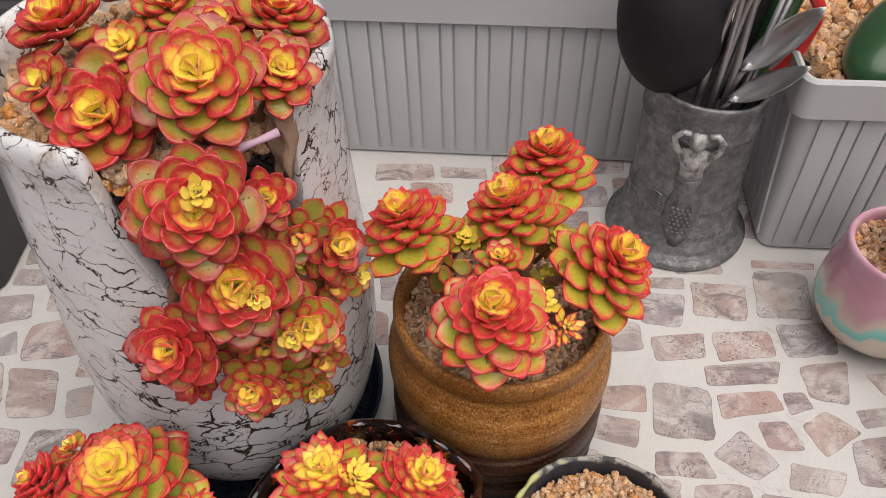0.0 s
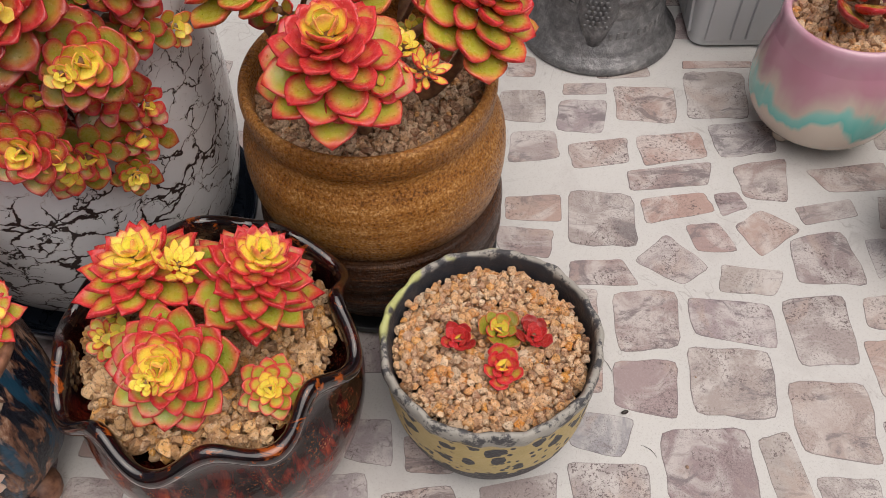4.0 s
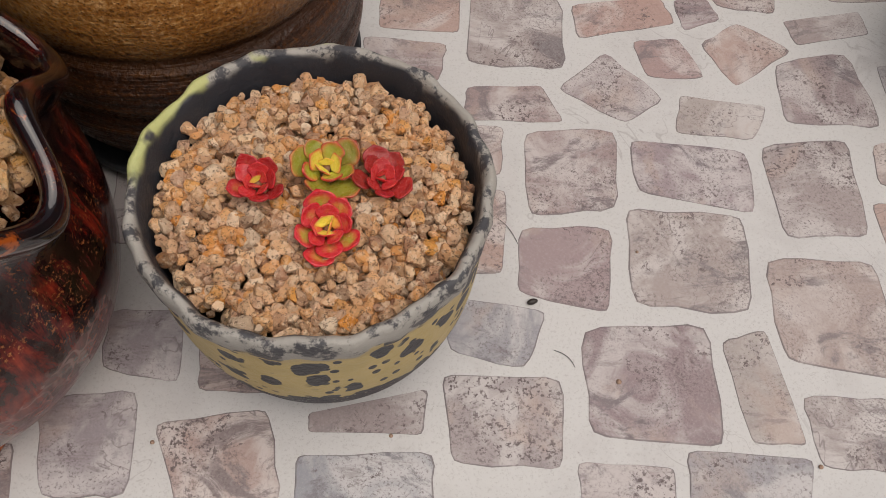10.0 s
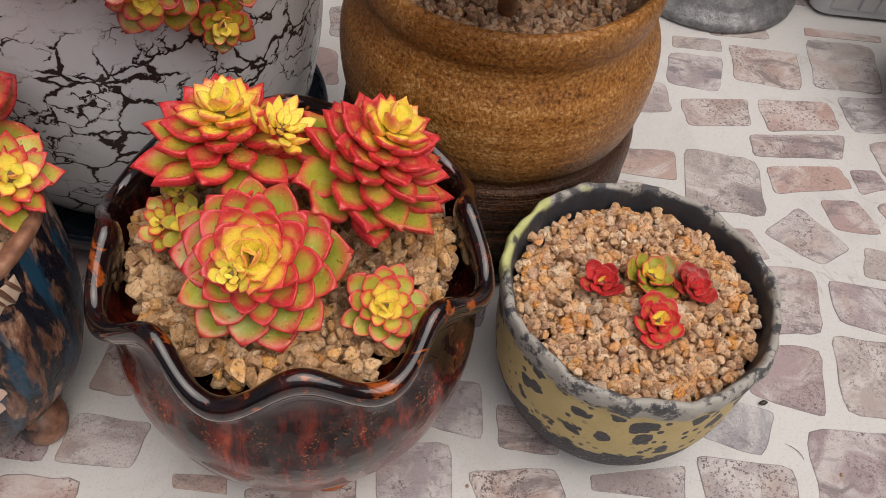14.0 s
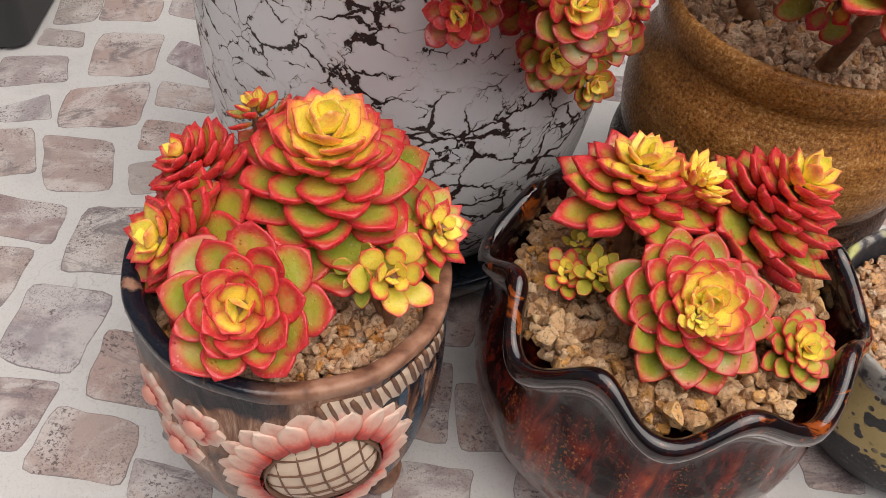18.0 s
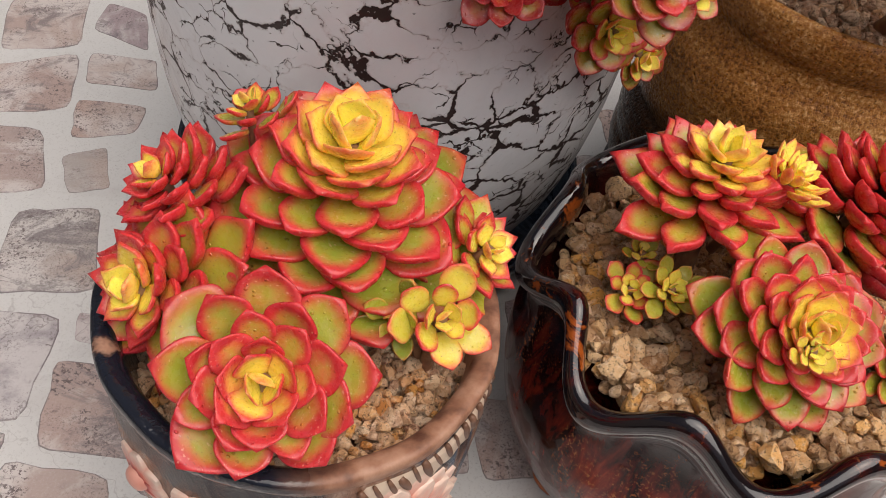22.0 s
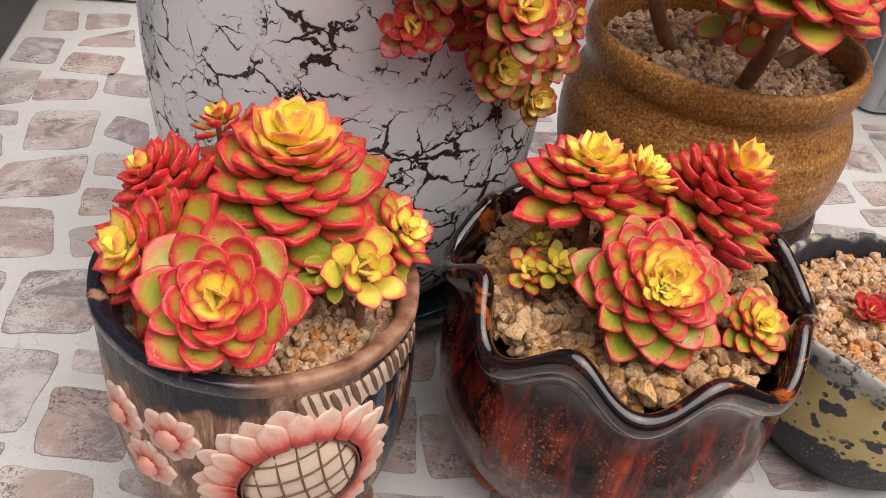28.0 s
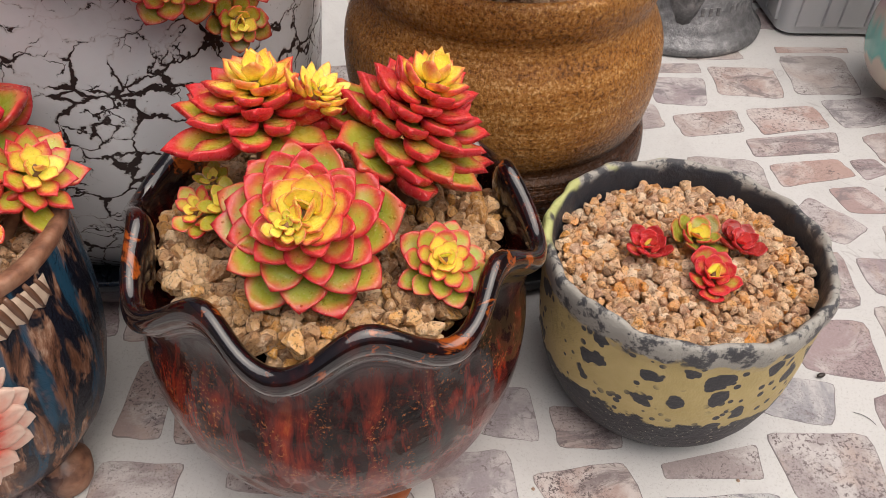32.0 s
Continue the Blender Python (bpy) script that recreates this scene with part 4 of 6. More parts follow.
G = "succulents in the ruffled pot"
p = plant_at((-0.041, 0.183, 0.085), "succulent", "yellow and scarlet succulent rosette with a small side shoot", G)
rosette(p, (-0.0415, 0.1865, 0.1335), (0.0, 0.02, 1), 0.0240, 44, (-0.041, 0.180, 0.085), 0.40, -10, 0.72, 0.90, 0.0, 0.62, seed=51, fade=0.38, sharp=True, wide=0.92)
rosette(p, (-0.0235, 0.1815, 0.1290), (0.5, -0.1, 1), 0.0110, 22, (-0.036, 0.182, 0.098), 0.95, 20, 0.4, 0.35, 0.0, 0.2, slim=True, seed=52)
p = plant_at((0.002, 0.186, 0.085), "succulent", "crimson succulent rosette of stacked pointed leaves", G)
rosette(p, (0.0075, 0.1840, 0.1340), (0.38, -0.02, 1), 0.0250, 58, (-0.002, 0.186, 0.085), 0.22, -10, 1.05, 0.82, 0.25, 0.80, seed=53, fade=0.42, wide=0.95, sharp=True)
p = plant_at((-0.027, 0.158, 0.085), "succulent", "flat succulent rosette with red-edged green leaves and yellow middle", G)
rosette(p, (-0.0275, 0.1430, 0.1190), (0.02, -0.62, 1), 0.0228, 50, (-0.027, 0.160, 0.085), 0.28, -8, 0.70, 0.76, 0.22, 0.85, seed=54, fade=0.40, wide=0.95)
rosette(p, (-0.0315, 0.1385, 0.1170), (-0.1, -0.7, 0.9), 0.0065, 12, (-0.029, 0.150, 0.100), 0.7, 20, 0.4, 0.4, 0.0, 0.3, seed=55)
p = plant_at((0.0055, 0.151, 0.085), "succulent", "small pink-edged succulent rosette at the pot's wavy rim", G)
rosette(p, (0.0070, 0.1450, 0.1000), (0.15, -0.62, 1), 0.0125, 26, (0.0055, 0.151, 0.085), 0.28, -6, 0.55, 0.60, 0.15, 0.75, seed=56)
p = plant_at((-0.0505, 0.170, 0.085), "succulent", "little yellow-green succulent rosettes low in the grit", G)
rosette(p, (-0.0505, 0.1665, 0.1020), (0.02, -0.45, 1), 0.0098, 15, (-0.0505, 0.170, 0.085), 0.5, 8, 0.35, 0.22, 0.2, 0.55, seed=57, wide=0.9)
rosette(p, (-0.0600, 0.1690, 0.0985), (-0.2, -0.45, 1), 0.0095, 14, (-0.0590, 0.172, 0.085), 0.35, 10, 0.4, 0.75, 0.1, 0.55, seed=58)
rosette(p, (-0.0560, 0.1780, 0.1020), (-0.1, -0.3, 1), 0.0065, 10, (-0.0555, 0.179, 0.085), 0.4, 10, 0.4, 0.25, 0.4, 0.6, seed=59)

# sunflower relief pot
FL = (-0.1399, 0.1626)


def hand_built(a, r, z):
    k = max(0.0, min(1.0, (z - 0.07) / 0.028))
    dip = k * (0.0012 + 0.0042 * math.cos(a + 2.4))
    return r * (1 + 0.008 * math.sin(3 * a + 0.7)) + 0.0002 * math.sin(11 * a + z * 60), z + dip


sunpot = thing("sunflower_pot", (*FL, 0), "hand-built dark glazed pot with pink relief sunflowers and feet", "plant pot")
part("pot_body", lathe("pot_body", [(0.0, 0.010), (0.022, 0.010), (0.029, 0.0115), (0.0350, 0.0165), (0.0400, 0.025), (0.0435, 0.037), (0.0455, 0.050), (0.0462, 0.063), (0.0462, 0.076), (0.0457, 0.086), (0.0455, 0.0962)], 128, hand_built, 1), STREAK, sunpot)
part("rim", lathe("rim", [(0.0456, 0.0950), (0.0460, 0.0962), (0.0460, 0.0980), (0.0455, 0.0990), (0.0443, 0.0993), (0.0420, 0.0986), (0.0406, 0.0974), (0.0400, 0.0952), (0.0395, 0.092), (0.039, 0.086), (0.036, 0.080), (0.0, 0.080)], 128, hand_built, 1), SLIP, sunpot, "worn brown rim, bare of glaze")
foot_mesh = lathe("foot", [(0, 0.0), (0.0065, 0.0), (0.0085, 0.004), (0.0092, 0.012), (0, 0.018)], 20, None, 1)
for az in (-115, -25, 65, 155):
    part("foot", foot_mesh, SLIP, sunpot, m=pose(0.030 * math.cos(radians(az)), 0.030 * math.sin(radians(az)), 0))
grit("gravel", "tan grit filling the sunflower pot", (*FL, 0.0880), 0.0385, 0.0034, AMBER_GRIT, 14, 0.002)


def on_pot(az, z, proud=0.0):
    """A frame on the sunflower pot's side: z outwards, y upwards."""
    r = float(np.interp(z, [0.012, 0.025, 0.037, 0.05, 0.063, 0.095], [0.031, 0.0398, 0.0433, 0.0455, 0.0462, 0.0457])) * (1 + 0.008 * math.sin(3 * radians(az) + 0.7)) + proud
    slope = {True: 0.0, False: 22.0}[z > 0.045] if z > 0.03 else 35.0
    return pose(r * math.cos(radians(az)), r * math.sin(radians(az)), z, 0, 0, az + 90) @ pose(0, 0, 0, 90 + slope * 0.6, 0, 0)


def petal_mesh(width, thick, rings=8, n=10):
    verts, faces, along = [], [], []
    for j in range(rings + 1):
        s = j / rings
        half = 0.5 * width * math.sin(math.pi * (0.20 + 0.80 * s ** 1.25)) ** 0.72
        for k in range(n):
            a = math.pi * k / (n - 1)
            crease = 1 - 0.30 * math.exp(-(math.cos(a) * 3.2) ** 2)
            verts.append((half * math.cos(a), s, thick * math.sin(a) ** 0.7 * crease * (1 - 0.5 * s) if 0 < k < n - 1 else -0.14))
            along.append(s)
    for j in range(rings):
        for k in range(n - 1):
            faces.append((j * n + k, j * n + k + 1, (j + 1) * n + k + 1, (j + 1) * n + k))
    me = solid("petal", verts, [tuple(reversed(f)) for f in faces])
    me.attributes.new("along", "FLOAT", "POINT").data.foreach_set("value", along)
    me.materials.append(PETAL)
    return me


PETALS = [petal_mesh(1.0, 0.26), petal_mesh(1.08, 0.24), petal_mesh(0.92, 0.28)]


def wrap(az0, z0, u, v, proud=0.0):
    """Along the pot's side by u to the right and v up from a point on it."""
    return on_pot(az0 + math.degrees(u / 0.046), z0 + v, proud)


def relief_flower(az, z, inner, outer, petals, rng, grid=False):
    if grid:
        dome = lathe("flower_centre", [(0.0, 0.0042), (0.35 * inner, 0.0038), (0.7 * inner, 0.0025), (0.95 * inner, 0.0008), (1.02 * inner, -0.003)], 48, None, 1)
        part("flower_centre", dome, CREAM, sunpot, "cream relief disc cut with a grid", m=on_pot(az, z, -0.0005))
        part("ring", lathe("ring", [(1.0 * inner, -0.002), (1.01 * inner, 0.0006), (1.03 * inner, 0.0006), (1.04 * inner, -0.002)], 48), GROOVE, sunpot, m=on_pot(az, z))
        for turn in (0, 1):
            for k in (-2, -1, 0, 1, 2):
                d = k * inner * 0.36
                half = math.sqrt(max(inner ** 2 - d * d, 0)) * 0.96
                pts = []
                for i in range(9):
                    s = -half + 2 * half * i / 8
                    q = math.hypot(s, d) / inner
                    sag = 0.10 * inner * (s / inner) ** 2
                    pts.append((s, d + sag, 0.0043 * (1 - q ** 2.3) + 0.0001) if turn == 0 else (d + sag, s, 0.0043 * (1 - q ** 2.3) + 0.0001))
                part("groove", tube("groove", pts, [0.00032] * 9, 6), GROOVE, sunpot, m=on_pot(az, z, -0.0005) @ Matrix.Rotation(radians(12), 4, "Z"))
    else:
        part("flower_centre", lathe("flower_centre", [(0.0, 0.0036), (0.6 * inner, 0.0033), (0.95 * inner, 0.0022), (1.1 * inner, -0.001)], 20, None, 1), PINK_GLAZE, sunpot, "round relief flower centre", m=on_pot(az, z))
    for i in range(petals * (2 if grid else 1)):
        back = grid and i >= petals
        a = 2 * math.pi * (i + 0.5 * back) / petals + rng.uniform(-0.05, 0.05)
        u, v = -math.sin(a), math.cos(a)
        start = inner * (1.05 if grid else 0.70) + (0.0022 if back else 0.0)
        if z + v * start < 0.012:
            continue
        length = (outer - inner * 1.05) * rng.uniform(0.88, 1.08)
        size = 2 * math.pi * (0.4 * inner + 0.6 * outer) / petals * (1.10 if grid else 1.12) * rng.uniform(0.9, 1.1)
        m4 = wrap(az, z, u * start, v * start, (0.0002 if back else 0.0012) if grid else 0.0006) @ Matrix.Rotation(a, 4, "Z") @ Matrix.Rotation(radians(-5), 4, "X") @ Matrix.Diagonal((size, length, min(length, 0.008) * 0.72, 1))
        part("petal", rng.choice(PETALS), None, sunpot, m=m4)


rng = random.Random(5)
relief_flower(-73, 0.0634, 0.0160, 0.0275, 19, rng, True)
relief_flower(-115.5, 0.0795, 0.0036, 0.0106, 8, rng)
relief_flower(-138, 0.0770, 0.0034, 0.0100, 8, rng)
relief_flower(-126, 0.0630, 0.0034, 0.0100, 8, rng)
relief_flower(160, 0.060, 0.0030, 0.0090, 7, rng)
bv, bf = [], []
for iz in range(7):
    for ia in range(37):
        az = -74 + 60 * ia / 36
        low_edge, high_edge = 0.0832 + 0.0010 * math.sin(ia * 1.3), 0.0950 + 0.0040 * math.cos(radians(az) + 2.4)
        end = 0.0 if 0 < iz < 6 and 0 < ia < 36 else -0.0012
        bv.append(on_pot(az, low_edge + (high_edge - low_edge) * iz / 6, 0.0004 + end).translation)
for iz in range(6):
    for ia in range(36):
        q = iz * 37 + ia
        bf.append((q, q + 1, q + 38, q + 37))
part("slip_band", solid("slip_band", bv, bf), CREAM, sunpot, "cream slip band under the rim")
for k in range(15):
    az = -72 + 3.9 * k + rng.uniform(-0.6, 0.6)
    half, fat = rng.uniform(0.0040, 0.0056), rng.uniform(0.6, 1.25)
    pts = [wrap(az, 0.0898 + 0.0020 * math.cos(radians(az) + 2.4), 0.0012 - 0.0030 * i / 4, -half + 2 * half * i / 4, 0.0002).translation for i in range(5)]
    part("brush_stroke", tube("brush_stroke", pts, [0.0004 * fat, 0.0008 * fat, 0.0009 * fat, 0.0009 * fat, 0.0006 * fat], 8), GROOVE, sunpot, "dark brown brushed stroke")

G = "succulents in the sunflower pot"
p = plant_at((-0.1340, 0.170, 0.088), "succulent", "broad layered succulent rosette, green with red tips", G)
rosette(p, (-0.1300, 0.1760, 0.1450), (0.06, -0.12, 1), 0.0335, 66, (-0.134, 0.170, 0.088), 0.17, -12, 1.0, 0.62, 0.12, 1.0, seed=61, wide=1.0, rise=30)
p = plant_at((-0.1435, 0.146, 0.088), "succulent", "open succulent rosette with broad red-edged leaves", G)
rosette(p, (-0.1465, 0.1265, 0.1240), (-0.02, -0.66, 0.84), 0.0213, 30, (-0.1435, 0.146, 0.088), 0.08, 4, 0.46, 0.76, 0.25, 0.86, seed=62, wide=1.10, rise=40)
p = plant_at((-0.159, 0.158, 0.088), "succulent", "leaning succulent rosette with a yellow middle and red leaves", G)
rosette(p, (-0.1765, 0.1520, 0.1190), (-0.62, -0.55, 0.72), 0.0215, 36, (-0.159, 0.158, 0.088), 0.22, -6, 0.75, 0.78, 0.15, 0.75, seed=63, sharp=True)
p = plant_at((-0.158, 0.174, 0.088), "succulent", "small scarlet succulent rosette leaning outwards", G)
rosette(p, (-0.1735, 0.1765, 0.1285), (-0.62, -0.10, 0.85), 0.0165, 28, (-0.158, 0.174, 0.088), 0.12, 2, 0.70, 0.90, 0.1, 0.7, seed=64, sharp=True)
p = plant_at((-0.112, 0.167, 0.088), "succulent", "upright pink-tipped succulent rosette beside the pot's rim", G)
rosette(p, (-0.0955, 0.1690, 0.1135), (0.62, -0.42, 0.85), 0.0150, 22, (-0.112, 0.167, 0.088), 0.28, -4, 0.75, 0.68, 0.0, 0.6, seed=65, sharp=True)
p = plant_at((-0.1115, 0.152, 0.088), "succulent", "little yellow succulent shoot with pink edges", G)
rosette(p, (-0.1105, 0.1465, 0.1165), (0.12, -0.70, 0.8), 0.0132, 12, (-0.1115, 0.152, 0.088), 0.35, 14, 0.45, 0.52, 0.0, 0.40, seed=66, wide=1.0, rise=60)
rosette(p, (-0.1215, 0.1480, 0.1120), (-0.4, -0.7, 0.5), 0.0110, 6, (-0.1125, 0.154, 0.088), 0.0, 10, 0.4, 0.12, 0.0, 1.0, seed=67)
p = plant_at((-0.150, 0.180, 0.088), "succulent", "small orange succulent tip behind the big rosette", G)
rosette(p, (-0.1530, 0.1880, 0.1390), (-0.4, 0.2, 1), 0.0100, 14, (-0.150, 0.180, 0.088), 0.3, 10, 0.6, 0.7, 0.2, 0.5, seed=68)

# tall white crackle pot with a cascade
WH = (-0.1134, 0.3018)
WTOP = 0.268


def notch(a, r, z):
    d = (math.degrees(a) - 298 + 180) % 360 - 180
    k = 1 / (1 + math.exp((abs(d + 0.5) - 30.5) / 0.6))
    slope = max(0.0, min(1.0, (d + 31) / 17))
    low = (WTOP - 0.024) * (1 - slope) + (0.172 + 0.006 * math.sin(a * 9)) * slope
    return r, z if z < 0.10 else 0.10 + (z - 0.10) * (1 - k * (WTOP - low) / (WTOP - 0.10))


white = thing("tall_pot", (*WH, 0), "tall white crackle-glazed pot with a broken notch in its rim", "plant pot")
part("pot_body", lathe("pot_body", [(0.0, 0.006), (0.050, 0.006), (0.0555, 0.007), (0.0630, 0.014), (0.0715, 0.028), (0.0770, 0.048), (0.0803, 0.070), (0.0818, 0.095), (0.0818, 0.120), (0.0806, 0.145), (0.0788, 0.170), (0.0776, 0.195), (0.0760, 0.220), (0.0744, 0.242), (0.0752, 0.253), (0.0768, 0.260), (0.0764, WTOP - 0.002), (0.0730, WTOP + 0.002), (0.0695, WTOP), (0.0672, 0.262), (0.0664, 0.25), (0.067, 0.22), (0.068, 0.19), (0.069, 0.15), (0.06, 0.12), (0.0, 0.12)], 240, notch, 1), CRACKLE, white)
tall = 0.036
bm = box_bm(0.0098, 0.0125, tall, 0.0012, 1)
bmesh.ops.subdivide_edges(bm, edges=bm.edges[:], cuts=5, use_grid_fill=True)
for vert in bm.verts:
    k = 0.5 - vert.co.z / tall
    x, y, z = vert.co
    vert.co.y = y * (1 - 0.80 * k) - 0.0050 * k + 0.0016 * math.sin(z * 260 + x * 420)
    vert.co += 0.0006 * Vector((0.5 * math.sin(z * 900 + y * 500), math.cos(z * 1130 + x * 800), math.sin(y * 1200 + x * 700)))
    vert.co.z -= max(0.0, k * -1 + 0.3) * 0.012 * max(0.0, -y / 0.006)
part("broken_edge", from_bm("broken_edge", bm), CLAY, white, "raw brown clay along the break", m=pose(0.0716 * math.cos(radians(329.5)), 0.0716 * math.sin(radians(329.5)), 0.2676 - tall / 2, 0, 0, 329.5))
dish = tagged(new("dish", lathe("dish", [(0, 0.003), (0.060, 0.004), (0.072, 0.009), (0.0785, 0.020), (0.0805, 0.0215), (0.0812, 0.019), (0.0775, 0.007), (0.068, 0.0), (0, 0.0)], 128, None, 1)), "glossy navy dish under the tall white pot", "saucer")
dish.data.materials.append(NAVY)
dish.location = (*WH, 0)


def in_pot(x, y):
    return math.hypot(x, y) < 0.0655


grit("gravel", "coarse ochre grit filling the tall white pot", (*WH, 0.2505), 0.0660, 0.0062, AMBER_GRIT, 15, 0.004, in_pot, 3)
clip_ob = tagged(new("plant_clip", tube("plant_clip", [(-0.012, -0.006, 0), (-0.004, -0.003, 0.002), (0.004, 0.001, 0.003), (0.012, 0.006, 0.004)], [0.0012, 0.0022, 0.0014, 0.0018], 10)), "pink plastic clip stuck in the grit", "plant clip")
clip_ob.data.materials.append(PINKP)
clip_ob.location = (-0.0635, 0.2480, 0.2555)

cascade = thing("trailing_succulent", (WH[0] + 0.02, WH[1] - 0.03, 0.250), "trailing succulent with many red and yellow rosettes spilling over", "succulent")
W0 = (WH[0] + 0.025, WH[1] - 0.040, 0.250)


def head(c, axis, r, n, seed, **kw):
    """A head of the cascade; the far ones hang on one of two trailing stems."""
    z = c[2]
    if z > 0.262:
        root = (0.6 * c[0] + 0.4 * W0[0], 0.6 * c[1] + 0.4 * W0[1] + 0.005, 0.252)
        lift = (0, 0, 0)
    else:
        inward = Vector((WH[0] - c[0], WH[1] - c[1], 0)).normalized()
        gap = math.hypot(WH[0] - c[0], WH[1] - c[1]) - 0.078
        root = (c[0] + inward.x * gap, c[1] + inward.y * gap, z - 0.002)
        lift = (0, -0.002, 0.003)
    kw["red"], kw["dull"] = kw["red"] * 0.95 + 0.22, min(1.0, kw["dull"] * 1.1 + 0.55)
    kw.setdefault("low", 0)
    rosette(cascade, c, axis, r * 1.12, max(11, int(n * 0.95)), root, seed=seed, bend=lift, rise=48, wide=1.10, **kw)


F0 = (0.28, -0.72, 0.72)
head((-0.074, 0.245, 0.296), (0.18, -0.55, 0.82), 0.0235, 34, 71, core=0.26, red=0.55, dull=0.1, green=0.75, low=-6, dome=0.55)
head((-0.117, 0.246, 0.276), (0.10, -0.66, 0.76), 0.0230, 28, 72, core=0.22, red=0.66, dull=0.15, green=0.75, low=0, dome=0.45)
head((-0.048, 0.264, 0.284), (0.40, -0.50, 0.80), 0.0155, 26, 73, core=0.26, red=0.64, dull=0.15, green=0.7, low=-4, dome=0.5)
head((-0.1500, 0.2960, 0.290), (-0.25, -0.20, 1), 0.0205, 28, 74, core=0.24, red=0.62, dull=0.15, green=0.75, low=0, dome=0.5)
head((-0.1130, 0.2745, 0.287), (0.0, -0.45, 0.95), 0.0125, 20, 75, core=0.35, red=0.45, dull=0.1, green=0.65)
head((-0.1400, 0.2540, 0.283), (-0.25, -0.50, 0.85), 0.0130, 16, 76, core=0.30, red=0.72, dull=0.2, green=0.7)
head((-0.1020, 0.3040, 0.292), (0.05, -0.25, 1), 0.0165, 26, 77, core=0.30, red=0.55, dull=0.1, green=0.7)
head((-0.0550, 0.3050, 0.290), (0.35, -0.10, 1), 0.0190, 28, 78, core=0.24, red=0.60, dull=0.2, green=0.75)
head((-0.0780, 0.2900, 0.288), (0.15, -0.3, 1), 0.0150, 22, 79, core=0.2, red=0.62, dull=0.3, green=0.8)
head((-0.1280, 0.3350, 0.288), (-0.1, 0.3, 1), 0.0190, 24, 80, core=0.25, red=0.6, dull=0.2, green=0.8)
head((-0.0730, 0.2085, 0.262), F0, 0.0225, 36, 81, core=0.14, red=0.68, dull=0.3, green=0.85, low=-4, dome=0.55)
head((-0.0700, 0.2095, 0.2685), (0.3, -0.6, 0.85), 0.0068, 12, 82, core=0.95, red=0.25, dull=0.0, green=0.2, low=20)
head((-0.054, 0.232, 0.246), (0.40, -0.66, 0.72), 0.0118, 22, 83, core=0.24, red=0.78, dull=0.3, green=0.8)
head((-0.0985, 0.2200, 0.2440), (-0.25, -0.80, 0.5), 0.0135, 20, 84, core=0.10, red=0.85, dull=0.3, green=0.85)
head((-0.065, 0.204, 0.225), (0.22, -0.76, 0.66), 0.0235, 40, 85, core=0.20, red=0.66, dull=0.35, green=0.85, low=-6, dome=0.55)
head((-0.0570, 0.2020, 0.2215), (0.45, -0.75, 0.55), 0.0070, 12, 86, core=0.95, red=0.2, dull=0.0, green=0.2, low=20)
head((-0.0295, 0.2440, 0.2080), (0.66, -0.55, 0.55), 0.0165, 28, 87, core=0.22, red=0.66, dull=0.25, green=0.8, low=-6, dome=0.8)
head((-0.041, 0.2085, 0.195), (0.42, -0.76, 0.52), 0.0160, 28, 88, core=0.30, red=0.50, dull=0.3, green=0.85, low=-4, dome=0.6)
head((-0.0470, 0.2045, 0.1935), (0.2, -0.85, 0.5), 0.0062, 10, 89, core=0.8, red=0.3, dull=0.0, green=0.3, low=20)
head((-0.094, 0.1905, 0.202), (-0.05, -0.80, 0.62), 0.0175, 30, 90, core=0.16, red=0.82, dull=0.3, green=0.85, low=-4, dome=0.55)
head((-0.067, 0.193, 0.171), (0.15, -0.85, 0.50), 0.0135, 24, 91, core=0.26, red=0.62, dull=0.4, green=0.9)
head((-0.0585, 0.1960, 0.1640), (0.3, -0.88, 0.35), 0.0085, 14, 92, core=0.5, red=0.5, dull=0.2, green=0.6)
head((-0.0985, 0.2035, 0.158), (-0.15, -0.85, 0.42), 0.0100, 18, 93, core=0.18, red=0.82, dull=0.3, green=0.8)
head((-0.0665, 0.2110, 0.1420), (0.25, -0.90, 0.30), 0.0110, 20, 94, core=0.45, red=0.58, dull=0.25, green=0.7)
head((-0.0500, 0.2265, 0.1230), (0.35, -0.85, 0.25), 0.0095, 18, 95, core=0.35, red=0.35, dull=0.6, green=0.9)
head((-0.0390, 0.2380, 0.1500), (0.6, -0.70, 0.35), 0.0095, 14, 96, core=0.2, red=0.66, dull=0.3, green=0.8)
head((-0.0480, 0.2400, 0.2020), (0.4, -0.6, 0.7), 0.0085, 14, 97, core=0.3, red=0.12, dull=0.5, green=0.95)
head((-0.0275, 0.2620, 0.1680), (0.7, -0.6, 0.35), 0.0085, 12, 98, core=0.6, red=0.4, dull=0.0, green=0.4)
head((-0.0500, 0.2290, 0.1620), (0.4, -0.8, 0.4), 0.0150, 16, 99, core=0.02, red=0.6, dull=0.9, green=1.0, low=-10)
head((-0.0800, 0.2120, 0.1880), (0.1, -0.85, 0.45), 0.0150, 14, 100, core=0.02, red=0.5, dull=0.9, green=1.0, low=-10)
head((-0.0760, 0.2200, 0.1530), (0.1, -0.9, 0.3), 0.0120, 14, 101, core=0.02, red=0.7, dull=0.9, green=1.0, low=-10)
